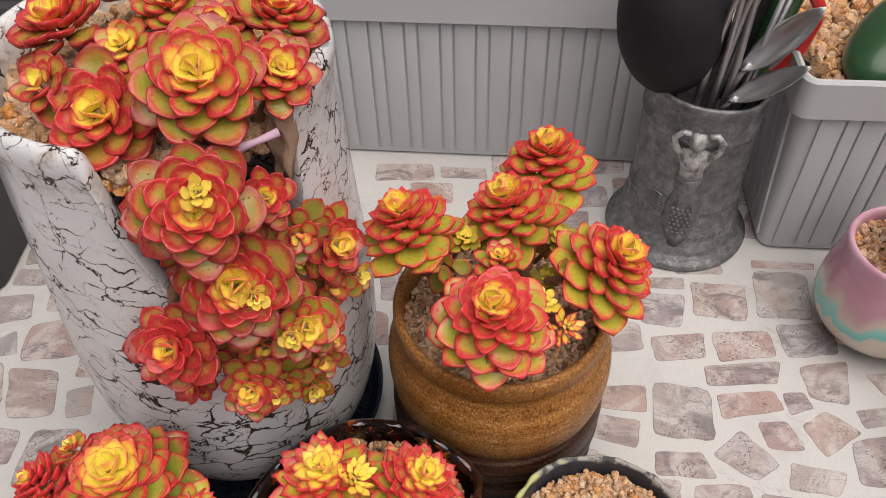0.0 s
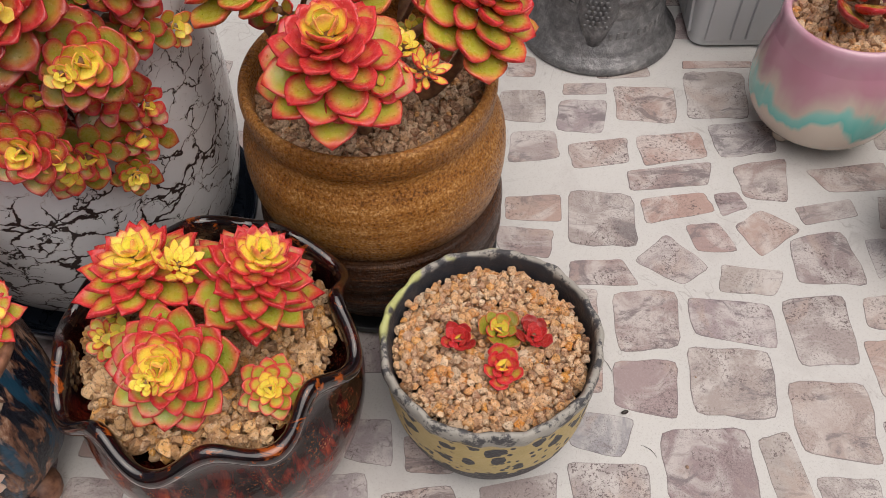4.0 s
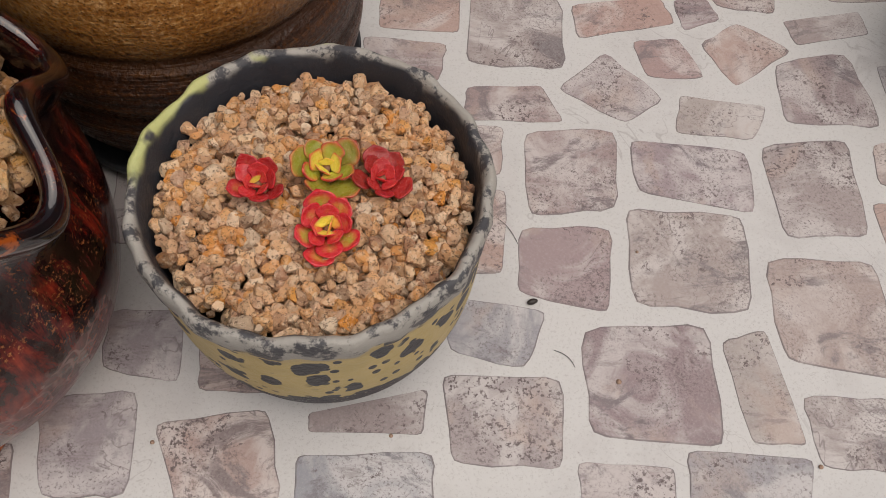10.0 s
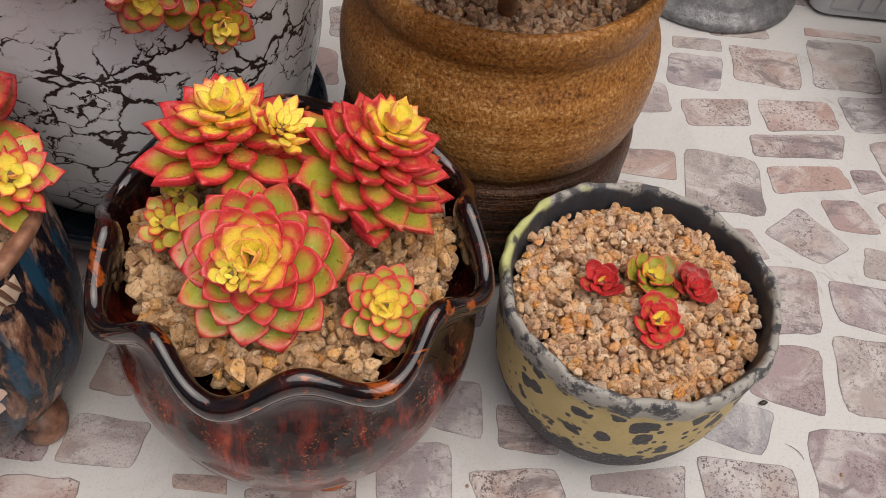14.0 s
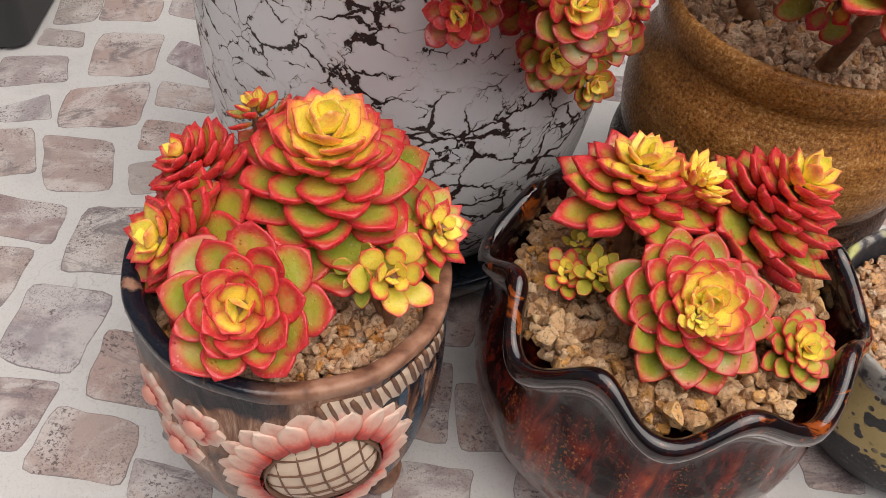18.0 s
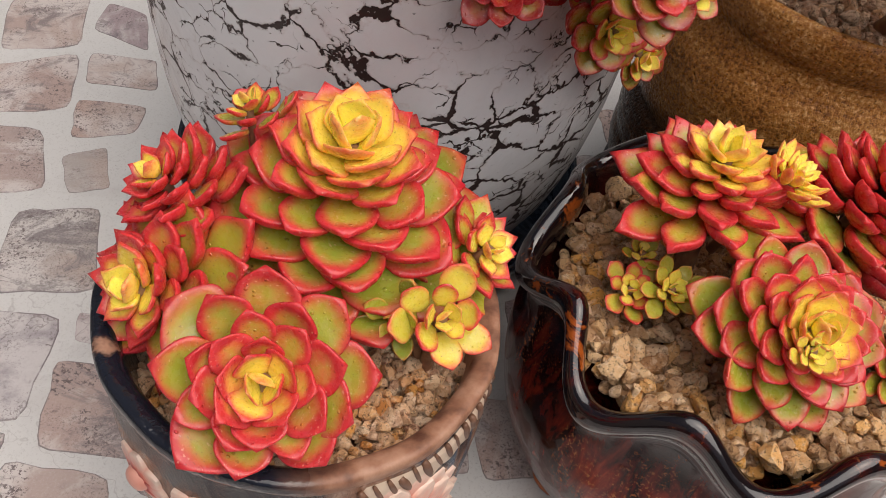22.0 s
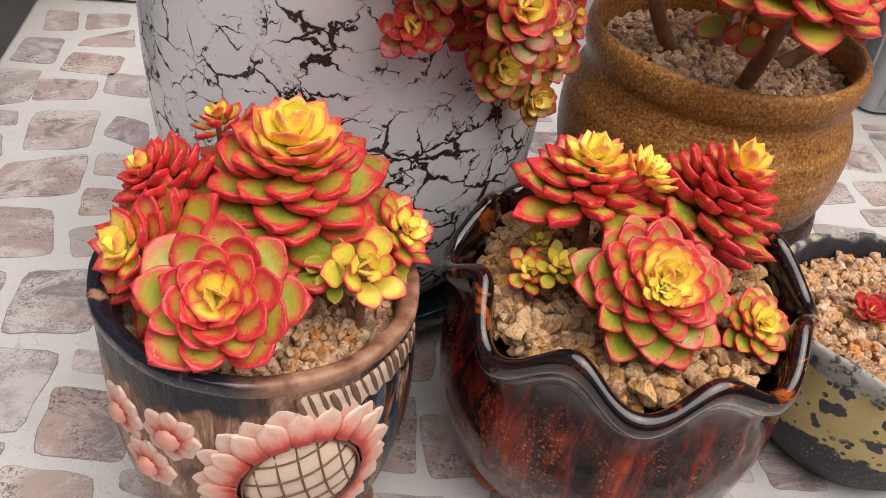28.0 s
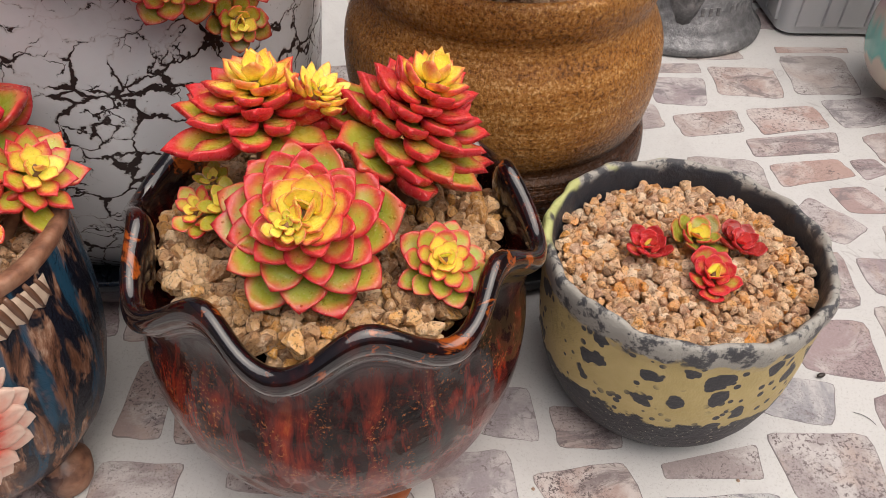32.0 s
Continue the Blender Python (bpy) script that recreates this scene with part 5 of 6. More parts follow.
for k, q in enumerate(((-0.0580, 0.2150, 0.1450), (-0.0450, 0.2330, 0.1380), (-0.0610, 0.2080, 0.1800), (-0.0860, 0.2060, 0.1740), (-0.0480, 0.2240, 0.1830), (-0.0440, 0.2300, 0.2250), (-0.0860, 0.2180, 0.2250), (-0.0360, 0.2440, 0.1800))):
    head(q, (0.3, -0.8, 0.3), 0.0135, 15, 120 + k, core=0.04, red=0.42 + 0.05 * (k % 3), dull=0.55, green=1.0, low=-12)

# grey ribbed planters


def planter(at, turn, length, depth, height, label, material=PLASTIC, ribs=True, lip=0.034, flare=0.006):
    """A rectangular planter, open on top, with a smooth collar and ribs below it."""
    box = thing("planter", at, label, "planter", turn=turn)
    bm = bmesh.new()
    rings = []

    def ring(l, d, z, rad=0.010):
        vs = []
        for cx, cy, a0 in ((1, 1, 0), (-1, 1, 90), (-1, -1, 180), (1, -1, 270)):
            for k in range(7):
                a = radians(a0 + 15 * k)
                vs.append(bm.verts.new((cx * (l / 2 - rad) + rad * math.cos(a), cy * (d / 2 - rad) + rad * math.sin(a), z)))
        rings.append(vs)

    ring(length - 0.02, depth - 0.02, 0.0)
    ring(length - 0.012, depth - 0.012, 0.002)
    ring(length, depth, height - lip)
    ring(length + 2 * flare, depth + 2 * flare, height - lip + 0.001)
    ring(length + 2 * flare, depth + 2 * flare, height - 0.002)
    ring(length + 2 * flare - 0.003, depth + 2 * flare - 0.003, height)
    ring(length + 2 * flare - 0.007, depth + 2 * flare - 0.007, height, 0.008)
    ring(length - 0.008, depth - 0.008, height - 0.03, 0.008)
    ring(length - 0.02, depth - 0.02, height - 0.034, 0.008)
    for a, b in zip(rings, rings[1:]):
        for k in range(len(a)):
            n = (k + 1) % len(a)
            bm.faces.new((a[k], a[n], b[n], b[k]))
    bm.faces.new(rings[-1])
    bm.faces.new(list(reversed(rings[0])))
    shell = from_bm("planter_box", bm)
    shell.set_sharp_from_angle(angle=radians(28))
    part("planter_box", shell, material, box)
    if ribs:
        ribs_wide = [from_bm("rib", box_bm(w, 0.0024, height - lip - 0.008, 0.0005)) for w in (0.0150, 0.0086)]
        for run, flat in ((length, True), (depth, False)):
            x, k = -run / 2 + 0.014, 0
            while x < run / 2 - 0.016:
                w = (0.0150, 0.0086)[k % 2]
                if flat:
                    m4 = pose(x + w / 2, -depth / 2 + 0.0022, (height - lip) / 2 + 0.003, 3.0)
                else:
                    m4 = pose(-length / 2 + 0.0022, x + w / 2, (height - lip) / 2 + 0.003, 0, 0, 90) @ pose(0, 0, 0, -3.0)
                part("rib", ribs_wide[k % 2], material, box, m=m4)
                x, k = x + w + 0.0016, k + 1
    return box


planter((-0.055, 0.645, 0.0004), -2.4, 0.49, 0.19, 0.166, "long grey ribbed plastic planter standing on the cloth")
planter((0.412, 0.535, 0.0004), -1.5, 0.36, 0.19, 0.157, "grey ribbed plastic planter filled with grit", lip=0.029)
grit("gravel", "ochre grit filling the grey planter", (0.412, 0.535, 0.146), 0.18, 0.0082, AMBER_GRIT, 16, 0.002, lambda x, y: abs(x) < 0.170 and abs(y) < 0.086)
planter((-0.447, 0.50, 0.0004), 1.5, 0.26, 0.24, 0.135, "dark grey plastic planter at the edge of the table", DARK, False, 0.02)
bm = bmesh.new()
bmesh.ops.create_uvsphere(bm, u_segments=32, v_segments=18, radius=1.0)
for vert in bm.verts:
    vert.co = Vector((vert.co.x * 0.030, vert.co.y * 0.052 * (1 - 0.12 * vert.co.y), vert.co.z * 0.018))
paddle = tagged(new("cactus_pad", from_bm("cactus_pad", bm)), "dark green fleshy leaf lying on the planter's grit", "succulent")
paddle.data.materials.append(GREEN)
paddle.matrix_basis = pose(0.308, 0.492, 0.161, 8, 0, -50) @ Matrix.Diagonal((1.1, 1.15, 1.2, 1))

# two pastel pots
PK = (0.2945, 0.3760)
pastel = thing("pastel_pot", (*PK, 0), "glazed pot in pink, teal drips and cream on round feet", "plant pot", "pastel pots")
part("pot_body", lathe("pot_body", [(0.0, 0.0055), (0.020, 0.0055), (0.030, 0.0075), (0.0375, 0.013), (0.0425, 0.023), (0.0440, 0.033), (0.0432, 0.045), (0.0410, 0.057), (0.0388, 0.066)], 96, None, 1), PASTEL, pastel)
part("rim", lathe("rim", [(0.0388, 0.0658), (0.0379, 0.073), (0.0379, 0.0785), (0.0362, 0.0815), (0.0335, 0.081), (0.0322, 0.077), (0.0325, 0.068), (0.03, 0.062), (0.0, 0.062)], 96, None, 1), PASTEL, pastel, "glossy pink rim")
for turn in (90, 210, 330):
    part("foot", lathe("foot", [(0, 0.0), (0.0030, 0.0), (0.0048, 0.002), (0.0054, 0.005), (0.0046, 0.009), (0, 0.011)], 20, None, 1), PASTEL, pastel, "", pose(0.025 * math.cos(radians(turn)), 0.025 * math.sin(radians(turn)), 0))
grit("gravel", "brown and ochre grit filling the pastel pot", (*PK, 0.0725), 0.0320, 0.0044, AMBER_GRIT, 17, 0.003)
p = plant_at((PK[0] + 0.012, PK[1] + 0.006, 0.074), "succulent", "dark red succulent with pointed leaves in the pastel pot")
rosette(p, (PK[0] + 0.007, PK[1] + 0.000, 0.104), (0.05, -0.1, 1), 0.034, 14, (PK[0] + 0.012, PK[1] + 0.006, 0.074), 0.02, 20, 0.35, 0.92, 0.75, 0.8, seed=110)
tagged(copy_thing(pastel, pose(0.347, 0.277, 0, 0, 0, 75)), "second glazed pot in pink, teal drips and cream on round feet")

# pewter tankard with tools
CU = (0.1765, 0.4755)
mug = thing("pewter_tankard", (*CU, 0), "old dark pewter tankard with raised bands, used as a tool holder", "tankard")
MB = [(0.0, 0.002), (0.054, 0.0), (0.0575, 0.001), (0.0580, 0.004), (0.0555, 0.006), (0.0515, 0.010), (0.0500, 0.0115), (0.0485, 0.017), (0.0470, 0.018), (0.0462, 0.030), (0.0452, 0.031), (0.0452, 0.033), (0.0442, 0.034), (0.0440, 0.0355), (0.0445, 0.037), (0.0436, 0.039), (0.0434, 0.0455), (0.0444, 0.0465), (0.0444, 0.0485), (0.0433, 0.0495), (0.0432, 0.060), (0.0430, 0.085), (0.0430, 0.105), (0.0441, 0.106), (0.0441, 0.1085), (0.0431, 0.1095), (0.0430, 0.128), (0.0440, 0.130), (0.0441, 0.1328), (0.0432, 0.1345), (0.0412, 0.1345), (0.0405, 0.130), (0.0405, 0.010), (0.0, 0.008)]
part("tankard_body", lathe("tankard_body", MB, 128, lambda a, r, z: ((0.908 + 0.15 * max(0.0, z - 0.06)) * r * (1 + 0.006 * math.sin(2 * a + 1)), z + max(0.0, z - 0.05) / 0.0845 * (0.005 + 0.0055 * math.cos(a - 2.27)) + (0.0012 * math.sin(3 * a) if z > 0.12 else 0))), PEWTER, mug)
ha = -103
def relief(name, outline, material, label):
    """A rounded figure on the tankard's side from (height, half width, depth) rows."""
    hv, hf = [], []
    for z, half, deep in outline:
        for k in range(16):
            a = 2 * math.pi * k / 16
            hv.append((half * math.cos(a), -0.0005 + deep * max(-0.25, math.sin(a)) * (0.85 + 0.15 * math.cos(4 * a + z * 400)), z))
    for j in range(len(outline) - 1):
        for k in range(16):
            n = (k + 1) % 16
            hf.append((j * 16 + k, j * 16 + n, (j + 1) * 16 + n, (j + 1) * 16 + k))
    hf += [tuple(reversed(range(16))), tuple(range((len(outline) - 1) * 16, len(outline) * 16))]
    part(name, solid(name, hv, hf), material, mug, label, m=pose(0.0380 * math.cos(radians(ha)), 0.0380 * math.sin(radians(ha)), 0, 0, 0, ha - 90))


relief("relief_figure", [(0.016, 0.009, 0.006), (0.030, 0.010, 0.010), (0.040, 0.013, 0.009), (0.055, 0.012, 0.008), (0.066, 0.009, 0.006), (0.074, 0.0085, 0.007), (0.081, 0.010, 0.008)], PEWTER, "worn scaly figure in relief, used as the handle")
relief("relief_torso", [(0.0805, 0.0085, 0.0075), (0.086, 0.0078, 0.0075), (0.091, 0.0088, 0.0085), (0.0955, 0.0108, 0.0105), (0.0995, 0.0115, 0.0080), (0.1035, 0.0100, 0.0065), (0.1055, 0.0045, 0.0060)], WORN, "pale worn torso of the relief figure")
relief("relief_head", [(0.1050, 0.0040, 0.0060), (0.1075, 0.0058, 0.0085), (0.1110, 0.0066, 0.0100), (0.1150, 0.0064, 0.0092), (0.1180, 0.0040, 0.0065)], WORN, "pale worn head of the relief figure")
for side in (-1, 1):
    pts = [(side * 0.0095, 0.0035, 0.1010), (side * 0.0140, 0.0040, 0.1075), (side * 0.0155, 0.0040, 0.1140), (side * 0.0110, 0.0042, 0.1195), (side * 0.0060, 0.0045, 0.1185)]
    part("relief_arm", tube("relief_arm", pts, [0.0026, 0.0024, 0.0021, 0.0020, 0.0018], 10), WORN, mug, "pale raised arm in relief", m=pose(0.0380 * math.cos(radians(ha)), 0.0380 * math.sin(radians(ha)), 0, 0, 0, ha - 90))
scale_mesh = lathe("scale", [(0.0, 0.0009), (0.0010, 0.0007), (0.0014, 0.0)], 10)
for j in range(7):
    for k in range(5 - (j % 2)):
        x = (k - 2 + 0.5 * (j % 2)) * 0.0034
        zz = 0.034 + j * 0.0036
        deep = 0.0085 * math.sqrt(max(0.05, 1 - (x / 0.0135) ** 2))
        m4 = pose(0.0380 * math.cos(radians(ha)), 0.0380 * math.sin(radians(ha)), 0, 0, 0, ha - 90) @ pose(x, deep - 0.0003, zz, -90)
        part("scale", scale_mesh, PEWTER, mug, m=m4)
bar_mesh = from_bm("letter_bar", box_bm(0.0024, 0.0012, 0.0052, 0.0004))
for k in range(26):
    az = -168 + 6.6 * k
    if abs(az - ha) < 14 or k % 6 == 3:
        continue
    part("letter_bar", bar_mesh, PEWTER, mug, m=pose(0.0418 * math.cos(radians(az)), 0.0418 * math.sin(radians(az)), 0.0245, 0, 0, az + 90))
ship = from_bm("relief_line", box_bm(0.030, 0.0016, 0.0012, 0.0003))
for k in range(7):
    part("relief_line", ship, PEWTER, mug, m=pose(0.0383 * math.cos(radians(-146)), 0.0383 * math.sin(radians(-146)), 0.044 + 0.0026 * k, 0, 0, -146 + 90))
mast = from_bm("relief_line", box_bm(0.0007, 0.0012, 0.044, 0.0002))
yard = from_bm("relief_line", box_bm(0.015, 0.0010, 0.0007, 0.0002))
for az in (-75, -67, -59):
    part("relief_line", mast, PEWTER, mug, m=pose(0.0384 * math.cos(radians(az)), 0.0384 * math.sin(radians(az)), 0.078, 0, 0, az + 90))
for k in range(6):
    part("relief_line", yard, PEWTER, mug, m=pose(0.0381 * math.cos(radians(-67)), 0.0381 * math.sin(radians(-67)), 0.060 + 0.0075 * k, 0, 0, -67 + 90))

bulb = thing("rubber_bulb", (CU[0] - 0.0145, CU[1] - 0.002, 0.012), "black rubber blower bulb with its nozzle down in the tankard", "blower bulb")
part("bulb", lathe("bulb", [(0.0, 0.216), (0.006, 0.2155), (0.018, 0.212), (0.0290, 0.200), (0.0345, 0.182), (0.0350, 0.162), (0.0310, 0.143), (0.0235, 0.129), (0.0135, 0.120), (0.0, 0.116)], 64, lambda a, r, z: (r * (1 + 0.006 * (abs(math.sin(a)) < 0.06)), z), 2), RUBBER, bulb, m=pose(0, 0, 0, 0, -6, 0))
part("nozzle", tube("nozzle", [(0, 0, 0.0), (-0.001, 0, 0.06), (-0.0125, 0, 0.126)], [0.002, 0.003, 0.005]), RUBBER, bulb)


def tweezers(at, tip, spread, label):
    t = thing("tweezers", at, label, "tweezers", "tools in the tankard")
    way = Vector(tip) - Vector(at)
    side = way.cross(Vector((0, -1, 0.3))).normalized() * spread
    for s in (-1, 1):
        pts = [s * side * 0.12, way * 0.35 + s * side * 0.9, way * 0.7 + s * side, way * 0.9 + s * side * 0.5, way]
        part("arm", tube("arm", pts, [0.0010, 0.0022, 0.0026, 0.0022, 0.0024], 8), STEEL, t)


def spoon(at, base, tip, wide, label, face=(-0.35, -0.60, 0.72), curl=0.005):
    """A small planting spoon: a round handle and a hollow pointed blade."""
    t = thing("planting_spoon", at, label, "garden spoon", "tools in the tankard")
    b0, way = Vector(base) - Vector(at), Vector(tip) - Vector(base)
    part("handle", tube("handle", [(0, 0, 0), b0 * 0.5, b0 * 0.92, b0 + way * 0.12], [0.0024, 0.0024, 0.0022, 0.0016], 10), STEEL, t)
    along = way.normalized()
    n = Vector(face)
    n = (n - along * n.dot(along)).normalized()
    across = along.cross(n).normalized()
    vs, fs = [], []
    for layer in (0, 1):
        for j in range(13):
            s = j / 12
            w = wide * math.sin(math.pi * (0.03 + 0.96 * s)) ** 0.75
            for k in range(9):
                q = k / 4 - 1
                vs.append(b0 + way * s + across * (w * q) - n * (curl * (1 - q * q) * math.sin(math.pi * s) + 0.0009 * layer))
    for layer in (0, 1):
        for j in range(12):
            for k in range(8):
                i = layer * 117 + j * 9 + k
                fs.append((i, i + 1, i + 10, i + 9) if layer else (i, i + 9, i + 10, i + 1))
    edge = [k for k in range(8)] + [j * 9 + 8 for j in range(12)] + [108 + k for k in range(8, 0, -1)] + [j * 9 for j in range(12, 0, -1)]
    fs += [(a, b, b + 117, a + 117) for a, b in zip(edge, edge[1:] + edge[:1])]
    part("blade", solid("blade", vs, fs), STEEL, t)


tweezers((0.1640, 0.4640, 0.012), (0.1745, 0.4485, 0.222), 0.0045, "steel tweezers with slender arms standing in the tankard")
tweezers((0.1740, 0.4640, 0.012), (0.1840, 0.4530, 0.222), 0.0040, "long straight steel tweezers standing in the tankard")
spoon((0.1720, 0.4760, 0.012), (0.1876, 0.4550, 0.1543), (0.2245, 0.4500, 0.2013), 0.0098, "steel planting spoon with a broad worn blade")
spoon((0.1620, 0.4700, 0.012), (0.1819, 0.4480, 0.1365), (0.2198, 0.4320, 0.1725), 0.0085, "low-leaning steel planting spoon with a narrow blade", (-0.45, -0.30, 0.84), 0.004)
for bx, by, tx, ty, tz in ((0.180, 0.468, 0.205, 0.458, 0.222), (0.184, 0.474, 0.213, 0.466, 0.220), (0.170, 0.476, 0.192, 0.462, 0.224)):
    rod = thing("steel_probe", (bx, by, 0.012), "thin steel probe standing in the tankard", "probe", "tools in the tankard")
    part("shaft", tube("shaft", [(0, 0, 0), (tx - bx, ty - by, tz - 0.012)], [0.0016, 0.0020], 8), STEEL, rod)
for bx, by, tx, ty, tz, mat, label in ((0.186, 0.482, 0.216, 0.478, 0.215, GREEN, "dark green handled garden tool standing in the tankard"), (0.184, 0.492, 0.200, 0.484, 0.220, RUBBER, "black handled garden tool standing in the tankard")):
    tool = thing("garden_tool", (bx, by, 0.012), label, "garden tool", "tools in the tankard")
    way = Vector((tx - bx, ty - by, tz - 0.012))
    part("shaft", tube("shaft", [(0, 0, 0), way * 0.5], [0.003, 0.003], 10), STEEL, tool)
    part("handle", tube("handle", [way * 0.48, way * 0.55, way * 0.8, way * 0.97, way], [0.005, 0.008, 0.0095, 0.009, 0.005], 14), mat, tool)
scissors = thing("red_handled_scissors", (0.186, 0.486, 0.012), "garden scissors with a red plastic loop handle", "scissors", "tools in the tankard")
part("blade", tube("blade", [(0, 0, 0), (0.016, -0.003, 0.105)], [0.002, 0.004], 8), STEEL, scissors)
loop = [Vector(q) - Vector((0.186, 0.486, 0.012)) for q in ((0.200, 0.4835, 0.112), (0.2110, 0.480, 0.1255), (0.2225, 0.478, 0.1414), (0.2295, 0.476, 0.158), (0.2325, 0.475, 0.1767), (0.2300, 0.472, 0.190), (0.2230, 0.470, 0.200), (0.212, 0.470, 0.206))]
part("handle", tube("handle", loop, [0.0036, 0.0038, 0.0038, 0.0040, 0.0040, 0.0040, 0.0038, 0.0034], 12), REDP, scissors, "red plastic loop")

# ---- printed stones
LAID = []


def stone_mesh(w, h, skew, taper, cant, rng):
    """An uneven four-sided stone with rounded corners, a fifth of a millimetre proud of the cloth."""
    def corner(u, v):
        x = u * w / 2 * (1 + v * taper) + v * skew * h / 2
        y = v * h / 2 * (1 + u * cant)
        return Vector((x, y, 0))

    cs = [corner(-1, -1), corner(1, -1), corner(1, 1), corner(-1, 1)]
    ring = []
    for i, c in enumerate(cs):
        a, b = cs[i - 1], cs[(i + 1) % 4]
        r = min(w, h) * rng.uniform(0.10, 0.2)
        pa, pb = c + (a - c).normalized() * r, c + (b - c).normalized() * r
        ring += [pa, 0.25 * pa + 0.5 * c + 0.25 * pb, pb]
        side = (b - c)
        for q in (0.36, 0.64):
            ring.append(c + side * q + Vector((side.y, -side.x, 0)).normalized() * rng.uniform(-0.028, 0.028) * min(w, h))
    n = len(ring)
    mid = sum(ring, Vector()) / n
    verts = [mid + (p - mid) * 1.0 for p in ring] + [mid + (p - mid) * 0.985 + Vector((0, 0, 0.00018)) for p in ring] + [mid + (p - mid) * 0.955 + Vector((0, 0, 0.00018)) for p in ring]
    faces = []
    for lev in (0, 1):
        for k in range(n):
            q = (k + 1) % n
            faces.append((lev * n + k, lev * n + q, (lev + 1) * n + q, (lev + 1) * n + k))
    faces.append(tuple(range(2 * n, 3 * n)))
    me = solid("stone", verts, faces, False)
    me.attributes.new("outline", "FLOAT", "POINT").data.foreach_set("value", [1.0] * (2 * n) + [0.0] * n)
    me.materials.append(STONE)
    return me


def lay_stones(rows):
    """Rows of: middle x and y, width, height in millimetres, turn in degrees, skew, taper and cant in hundredths."""
    for x, y, w, h, turn, skew, taper, cant in rows:
        rng = random.Random(len(LAID) * 7 + 1)
        part("stone", stone_mesh(w / 1000, h / 1000, skew / 100, taper / 100, cant / 100, rng), None, cloth, m=pose(x / 1000, y / 1000 - 0.45, 0.0015 + 0.00002, 0, 0, turn))
        LAID.append((x / 1000, y / 1000, w / 1000, h / 1000))


lay_stones([
    (120, 313, 32, 19, -2, 3, 1, 10), (158, 304, 38, 40, -7, -3, -2, -1), (201, 311, 40, 17, 9, 4, -4, -11),
    (232, 313, 16, 15, 14, 7, -12, -14), (192, 272, 30, 24, -44, 13, 3, -18), (215, 288, 21, 20, 0, -27, -10, 5),
    (246, 292, 27, 24, 34, -6, -21, -1), (284, 304, 33, 13, 10, 5, 2, -3), (273, 271, 34, 34, 3, 5, -8, 15),
    (305, 272, 15, 22, 16, 37, 0, -18), (230, 258, 31, 18, -9, 22, 6, -3), (152, 266, 33, 17, -1, -18, -13, 4),
])
lay_stones([
    (172, 235, 33, 36, 2, 11, 5, -2), (215, 233, 42, 25, -11, -13, 2, 9), (258, 226, 32, 41, 2, 8, 7, 2),
    (293, 236, 20, 21, -1, 24, 12, 11), (165, 197, 31, 29, -8, 1, 4, 14), (207, 198, 40, 38, -6, 0, 2, 0),
    (250, 177, 37, 40, -8, -7, 4, 7), (286, 203, 19, 33, -2, 3, 11, 3), (136, 245, 24, 22, -4, 0, 5, 1),
    (135, 211, 22, 33, -3, 2, 7, 2), (139, 173, 29, 20, -13, -2, 15, 7), (141, 144, 35, 28, -4, -4, 8, 3),
])
lay_stones([
    (187, 155, 41, 38, -3, 0, 2, 7), (221, 152, 16, 36, 5, -1, -1, 7), (246, 137, 26, 23, -5, 0, 12, 3),
    (279, 164, 16, 24, -7, 2, 14, 10), (-55, 134, 19, 6, -1, -25, 0, 12), (-19, 129, 38, 17, 9, -2, 3, 15),
    (19, 140, 27, 31, 2, -8, 9, 5), (58, 134, 31, 28, 7, -17, 7, -2), (99, 124, 40, 22, 0, 7, 1, -1),
    (100, 146, 35, 10, 4, 17, 4, 42), (175, 121, 28, 17, -3, -3, 3, -8), (211, 122, 36, 19, -4, 12, 6, -7),
])
lay_stones([
    (60, 164, 23, 18, -4, -12, 0, -1), (31, 172, 24, 22, -8, -18, -2, 10), (-50, 119, 22, 12, -8, -38, 5, -17),
    (243, 404, 39, 45, -3, 8, 2, -1), (197, 397, 38, 33, -7, -3, 2, 4), (156, 388, 30, 30, -5, 12, 3, 5),
    (161, 413, 28, 11, -1, 9, -1, 0), (163, 355, 36, 21, 7, 14, 4, 0), (207, 358, 40, 24, 6, 3, 0, -7),
    (251, 364, 37, 28, 5, 5, 5, -2), (201, 334, 49, 17, 5, 28, 6, 6), (124, 363, 30, 25, 3, 11, -9, -7),
])
lay_stones([
    (254, 329, 29, 30, 1, 12, 18, 17), (-37, 531, 48, 21, 2, -6, -3, -3), (12, 531, 38, 14, -2, -9, -1, 0),
    (250, 433, 45, 7, -2, 19, 0, -13), (306, 329, 43, 20, 4, -11, 13, 7), (120, 399, 29, 29, -5, -1, -1, 7),
    (122, 437, 19, 21, -7, 1, -1, -3), (113, 289, 31, 19, -11, -9, 9, 11), (317, 302, 9, 25, -10, 12, 11, 4),
    (348, 332, 28, 27, -2, 20, 14, 3), (-267, 349, 41, 35, 14, 16, 3, 8), (-268, 395, 35, 41, 7, 4, 2, -3),
])
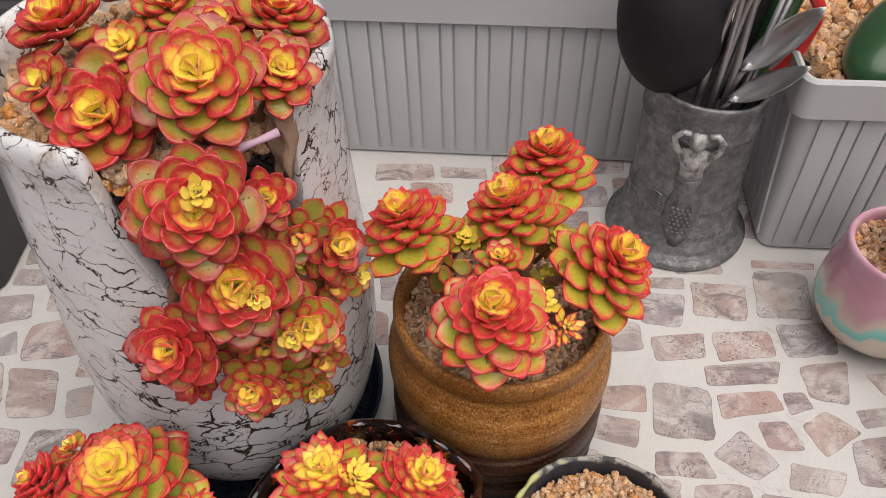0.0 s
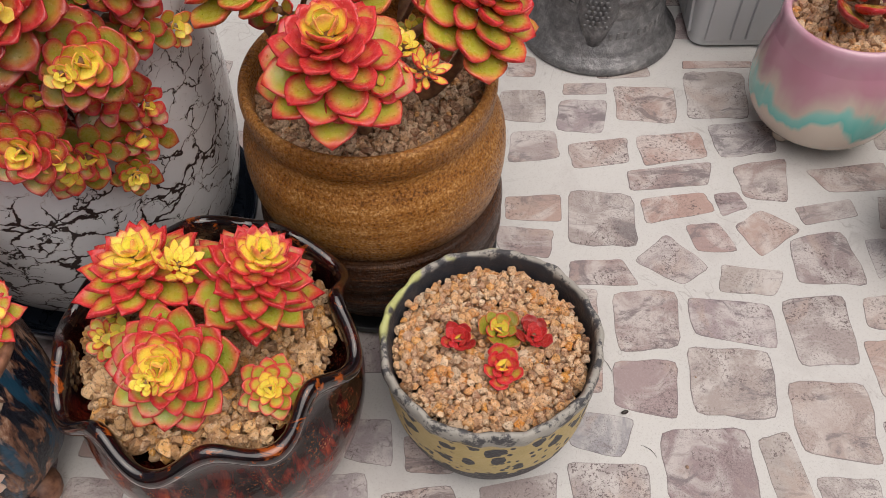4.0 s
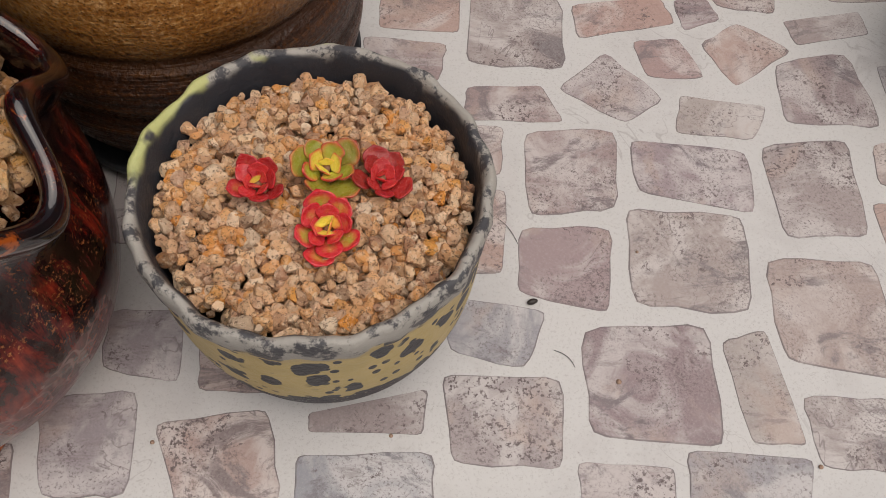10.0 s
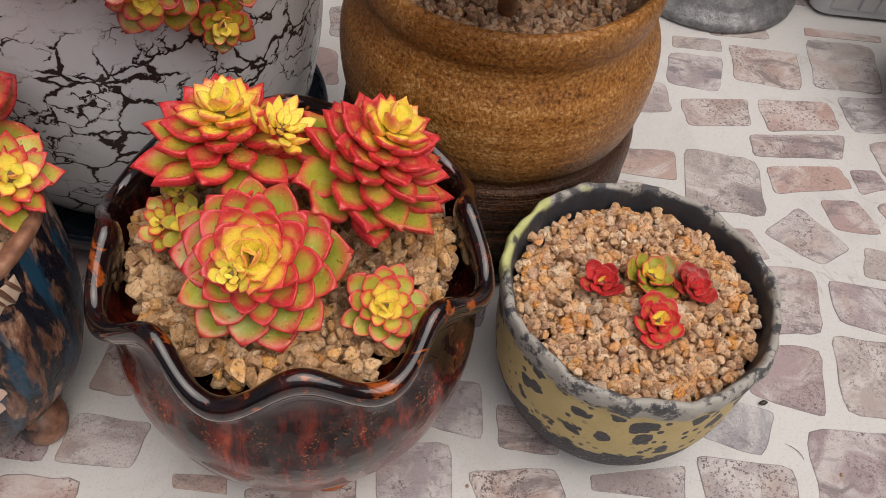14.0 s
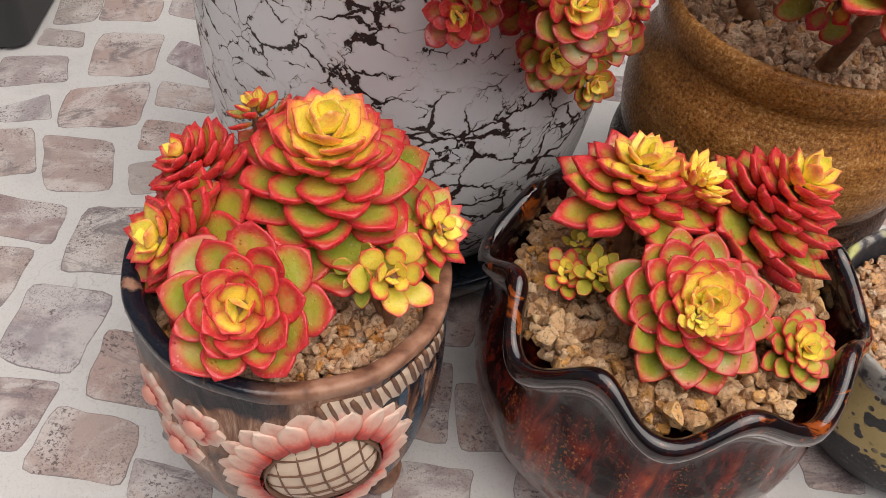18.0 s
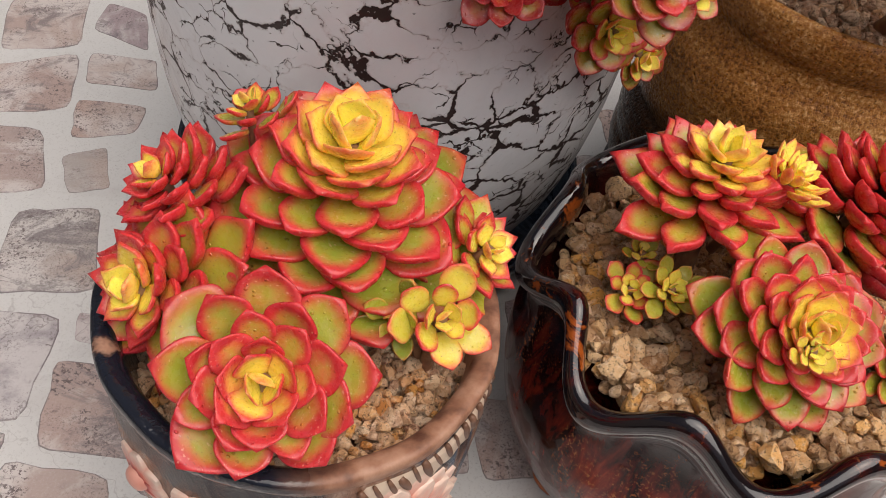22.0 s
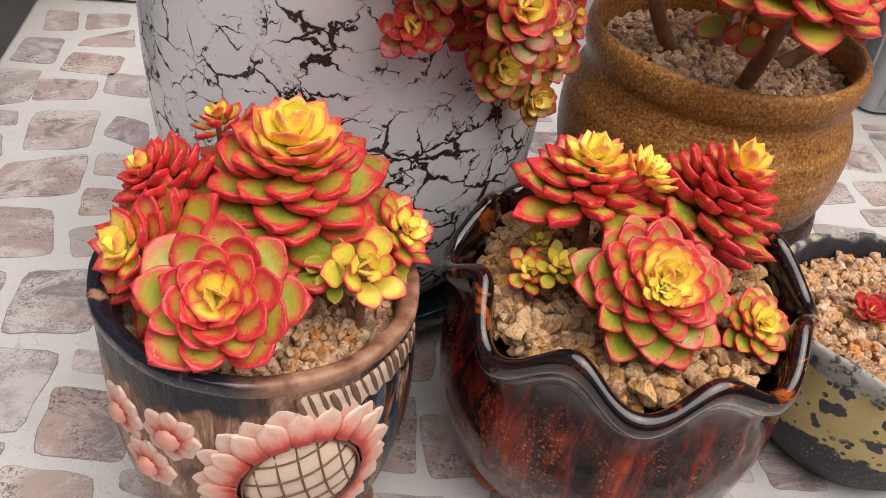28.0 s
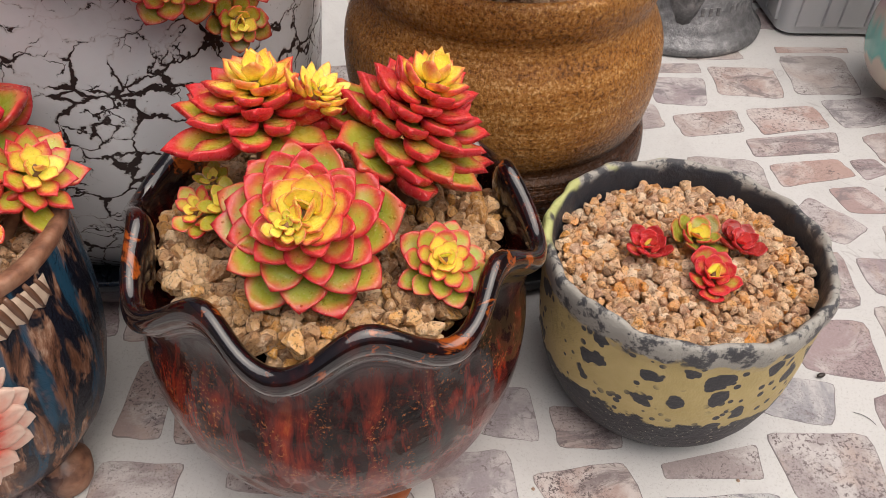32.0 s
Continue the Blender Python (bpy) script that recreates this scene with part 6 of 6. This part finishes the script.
lay_stones([
    (-266, 304, 33, 38, 2, -26, 9, -7), (-237, 257, 34, 41, 2, -4, -8, 1), (-246, 208, 35, 41, -8, -5, 5, 5),
    (-209, 190, 33, 32, -9, -19, -1, -2), (-228, 361, 31, 21, -7, -24, -3, -1), (-229, 329, 28, 21, 1, 6, 8, -17),
    (-233, 396, 25, 23, 91, 51, -14, -19), (-277, 439, 34, 25, 4, -1, 3, -5), (-304, 340, 25, 17, 25, 4, 3, 29),
    (-311, 374, 35, 26, 13, -2, -2, -7), (-306, 405, 24, 16, -1, -13, -6, -7), (-300, 309, 23, 35, 15, -10, 0, 0),
])
lay_stones([
    (-289, 267, 57, 24, -8, -24, 3, 2), (-288, 231, 40, 37, -3, -16, 20, 0), (-249, 167, 24, 31, 0, -1, 28, -2),
    (-218, 156, 36, 27, -8, -4, -5, -6), (-232, 298, 17, 23, 16, 1, 7, 4), (-213, 221, 17, 12, -10, -30, -5, 2),
    (-284, 187, 30, 36, 0, -18, 11, 2), (-302, 532, 21, 31, 2, -12, -1, -6), (-273, 535, 28, 23, 13, 12, 3, -13),
    (-305, 488, 26, 35, -2, -4, -6, 4), (-267, 506, 34, 18, 17, 23, -4, 52), (-307, 441, 25, 42, 7, 0, 8, -10),
])
lay_stones([
    (-269, 473, 34, 26, -6, -3, -1, 2), (-244, 448, 26, 26, -6, -24, -6, 5), (-92, 147, 28, 19, -3, 8, 1, -4),
    (-94, 184, 16, 36, -1, 7, -7, 5), (-74, 178, 19, 30, 0, -10, -3, -3), (-184, 143, 30, 13, -7, -20, 1, -20),
    (-184, 163, 17, 11, -14, -43, -14, 31),
])

# the print goes on where pots stand and towards the edges
rng = random.Random(9)
far_verts, far_faces, far_line = [], [], []
y = -0.13
row = 0
while y < 1.05:
    x = -0.84 + (0.02 if row % 2 else 0.0)
    while x < 0.84:
        px, py = x + rng.uniform(-0.004, 0.004), y + rng.uniform(-0.004, 0.004)
        w, h = rng.uniform(0.029, 0.038), rng.uniform(0.024, 0.034)
        if all(abs(px - a) > (w + c) / 2 + 0.002 or abs(py - b) > (h + d) / 2 + 0.002 for a, b, c, d in LAID):
            me = stone_mesh(w, h, rng.uniform(-0.2, 0.2), rng.uniform(-0.1, 0.1), rng.uniform(-0.1, 0.1), rng)
            near = abs(px) < 0.36 and 0.08 < py < 0.56
            if near:
                part("stone", me, None, cloth, m=pose(px, py - 0.45, 0.00152, 0, 0, rng.uniform(-8, 8)))
            else:
                n0 = len(far_verts)
                far_verts += [(v.co.x + px, v.co.y + py - 0.45, v.co.z + 0.00152) for v in me.vertices]
                far_faces += [tuple(n0 + i for i in f.vertices) for f in me.polygons]
                far_line += [d.value for d in me.attributes["outline"].data]
                bpy.data.meshes.remove(me)
            LAID.append((px, py, w, h))
        x += 0.0395
    y += 0.0355
    row += 1
far = solid("far_stones", far_verts, far_faces, False)
far.attributes.new("outline", "FLOAT", "POINT").data.foreach_set("value", far_line)
tagged(part("far_stones", far, STONE, cloth), kind="stuff")
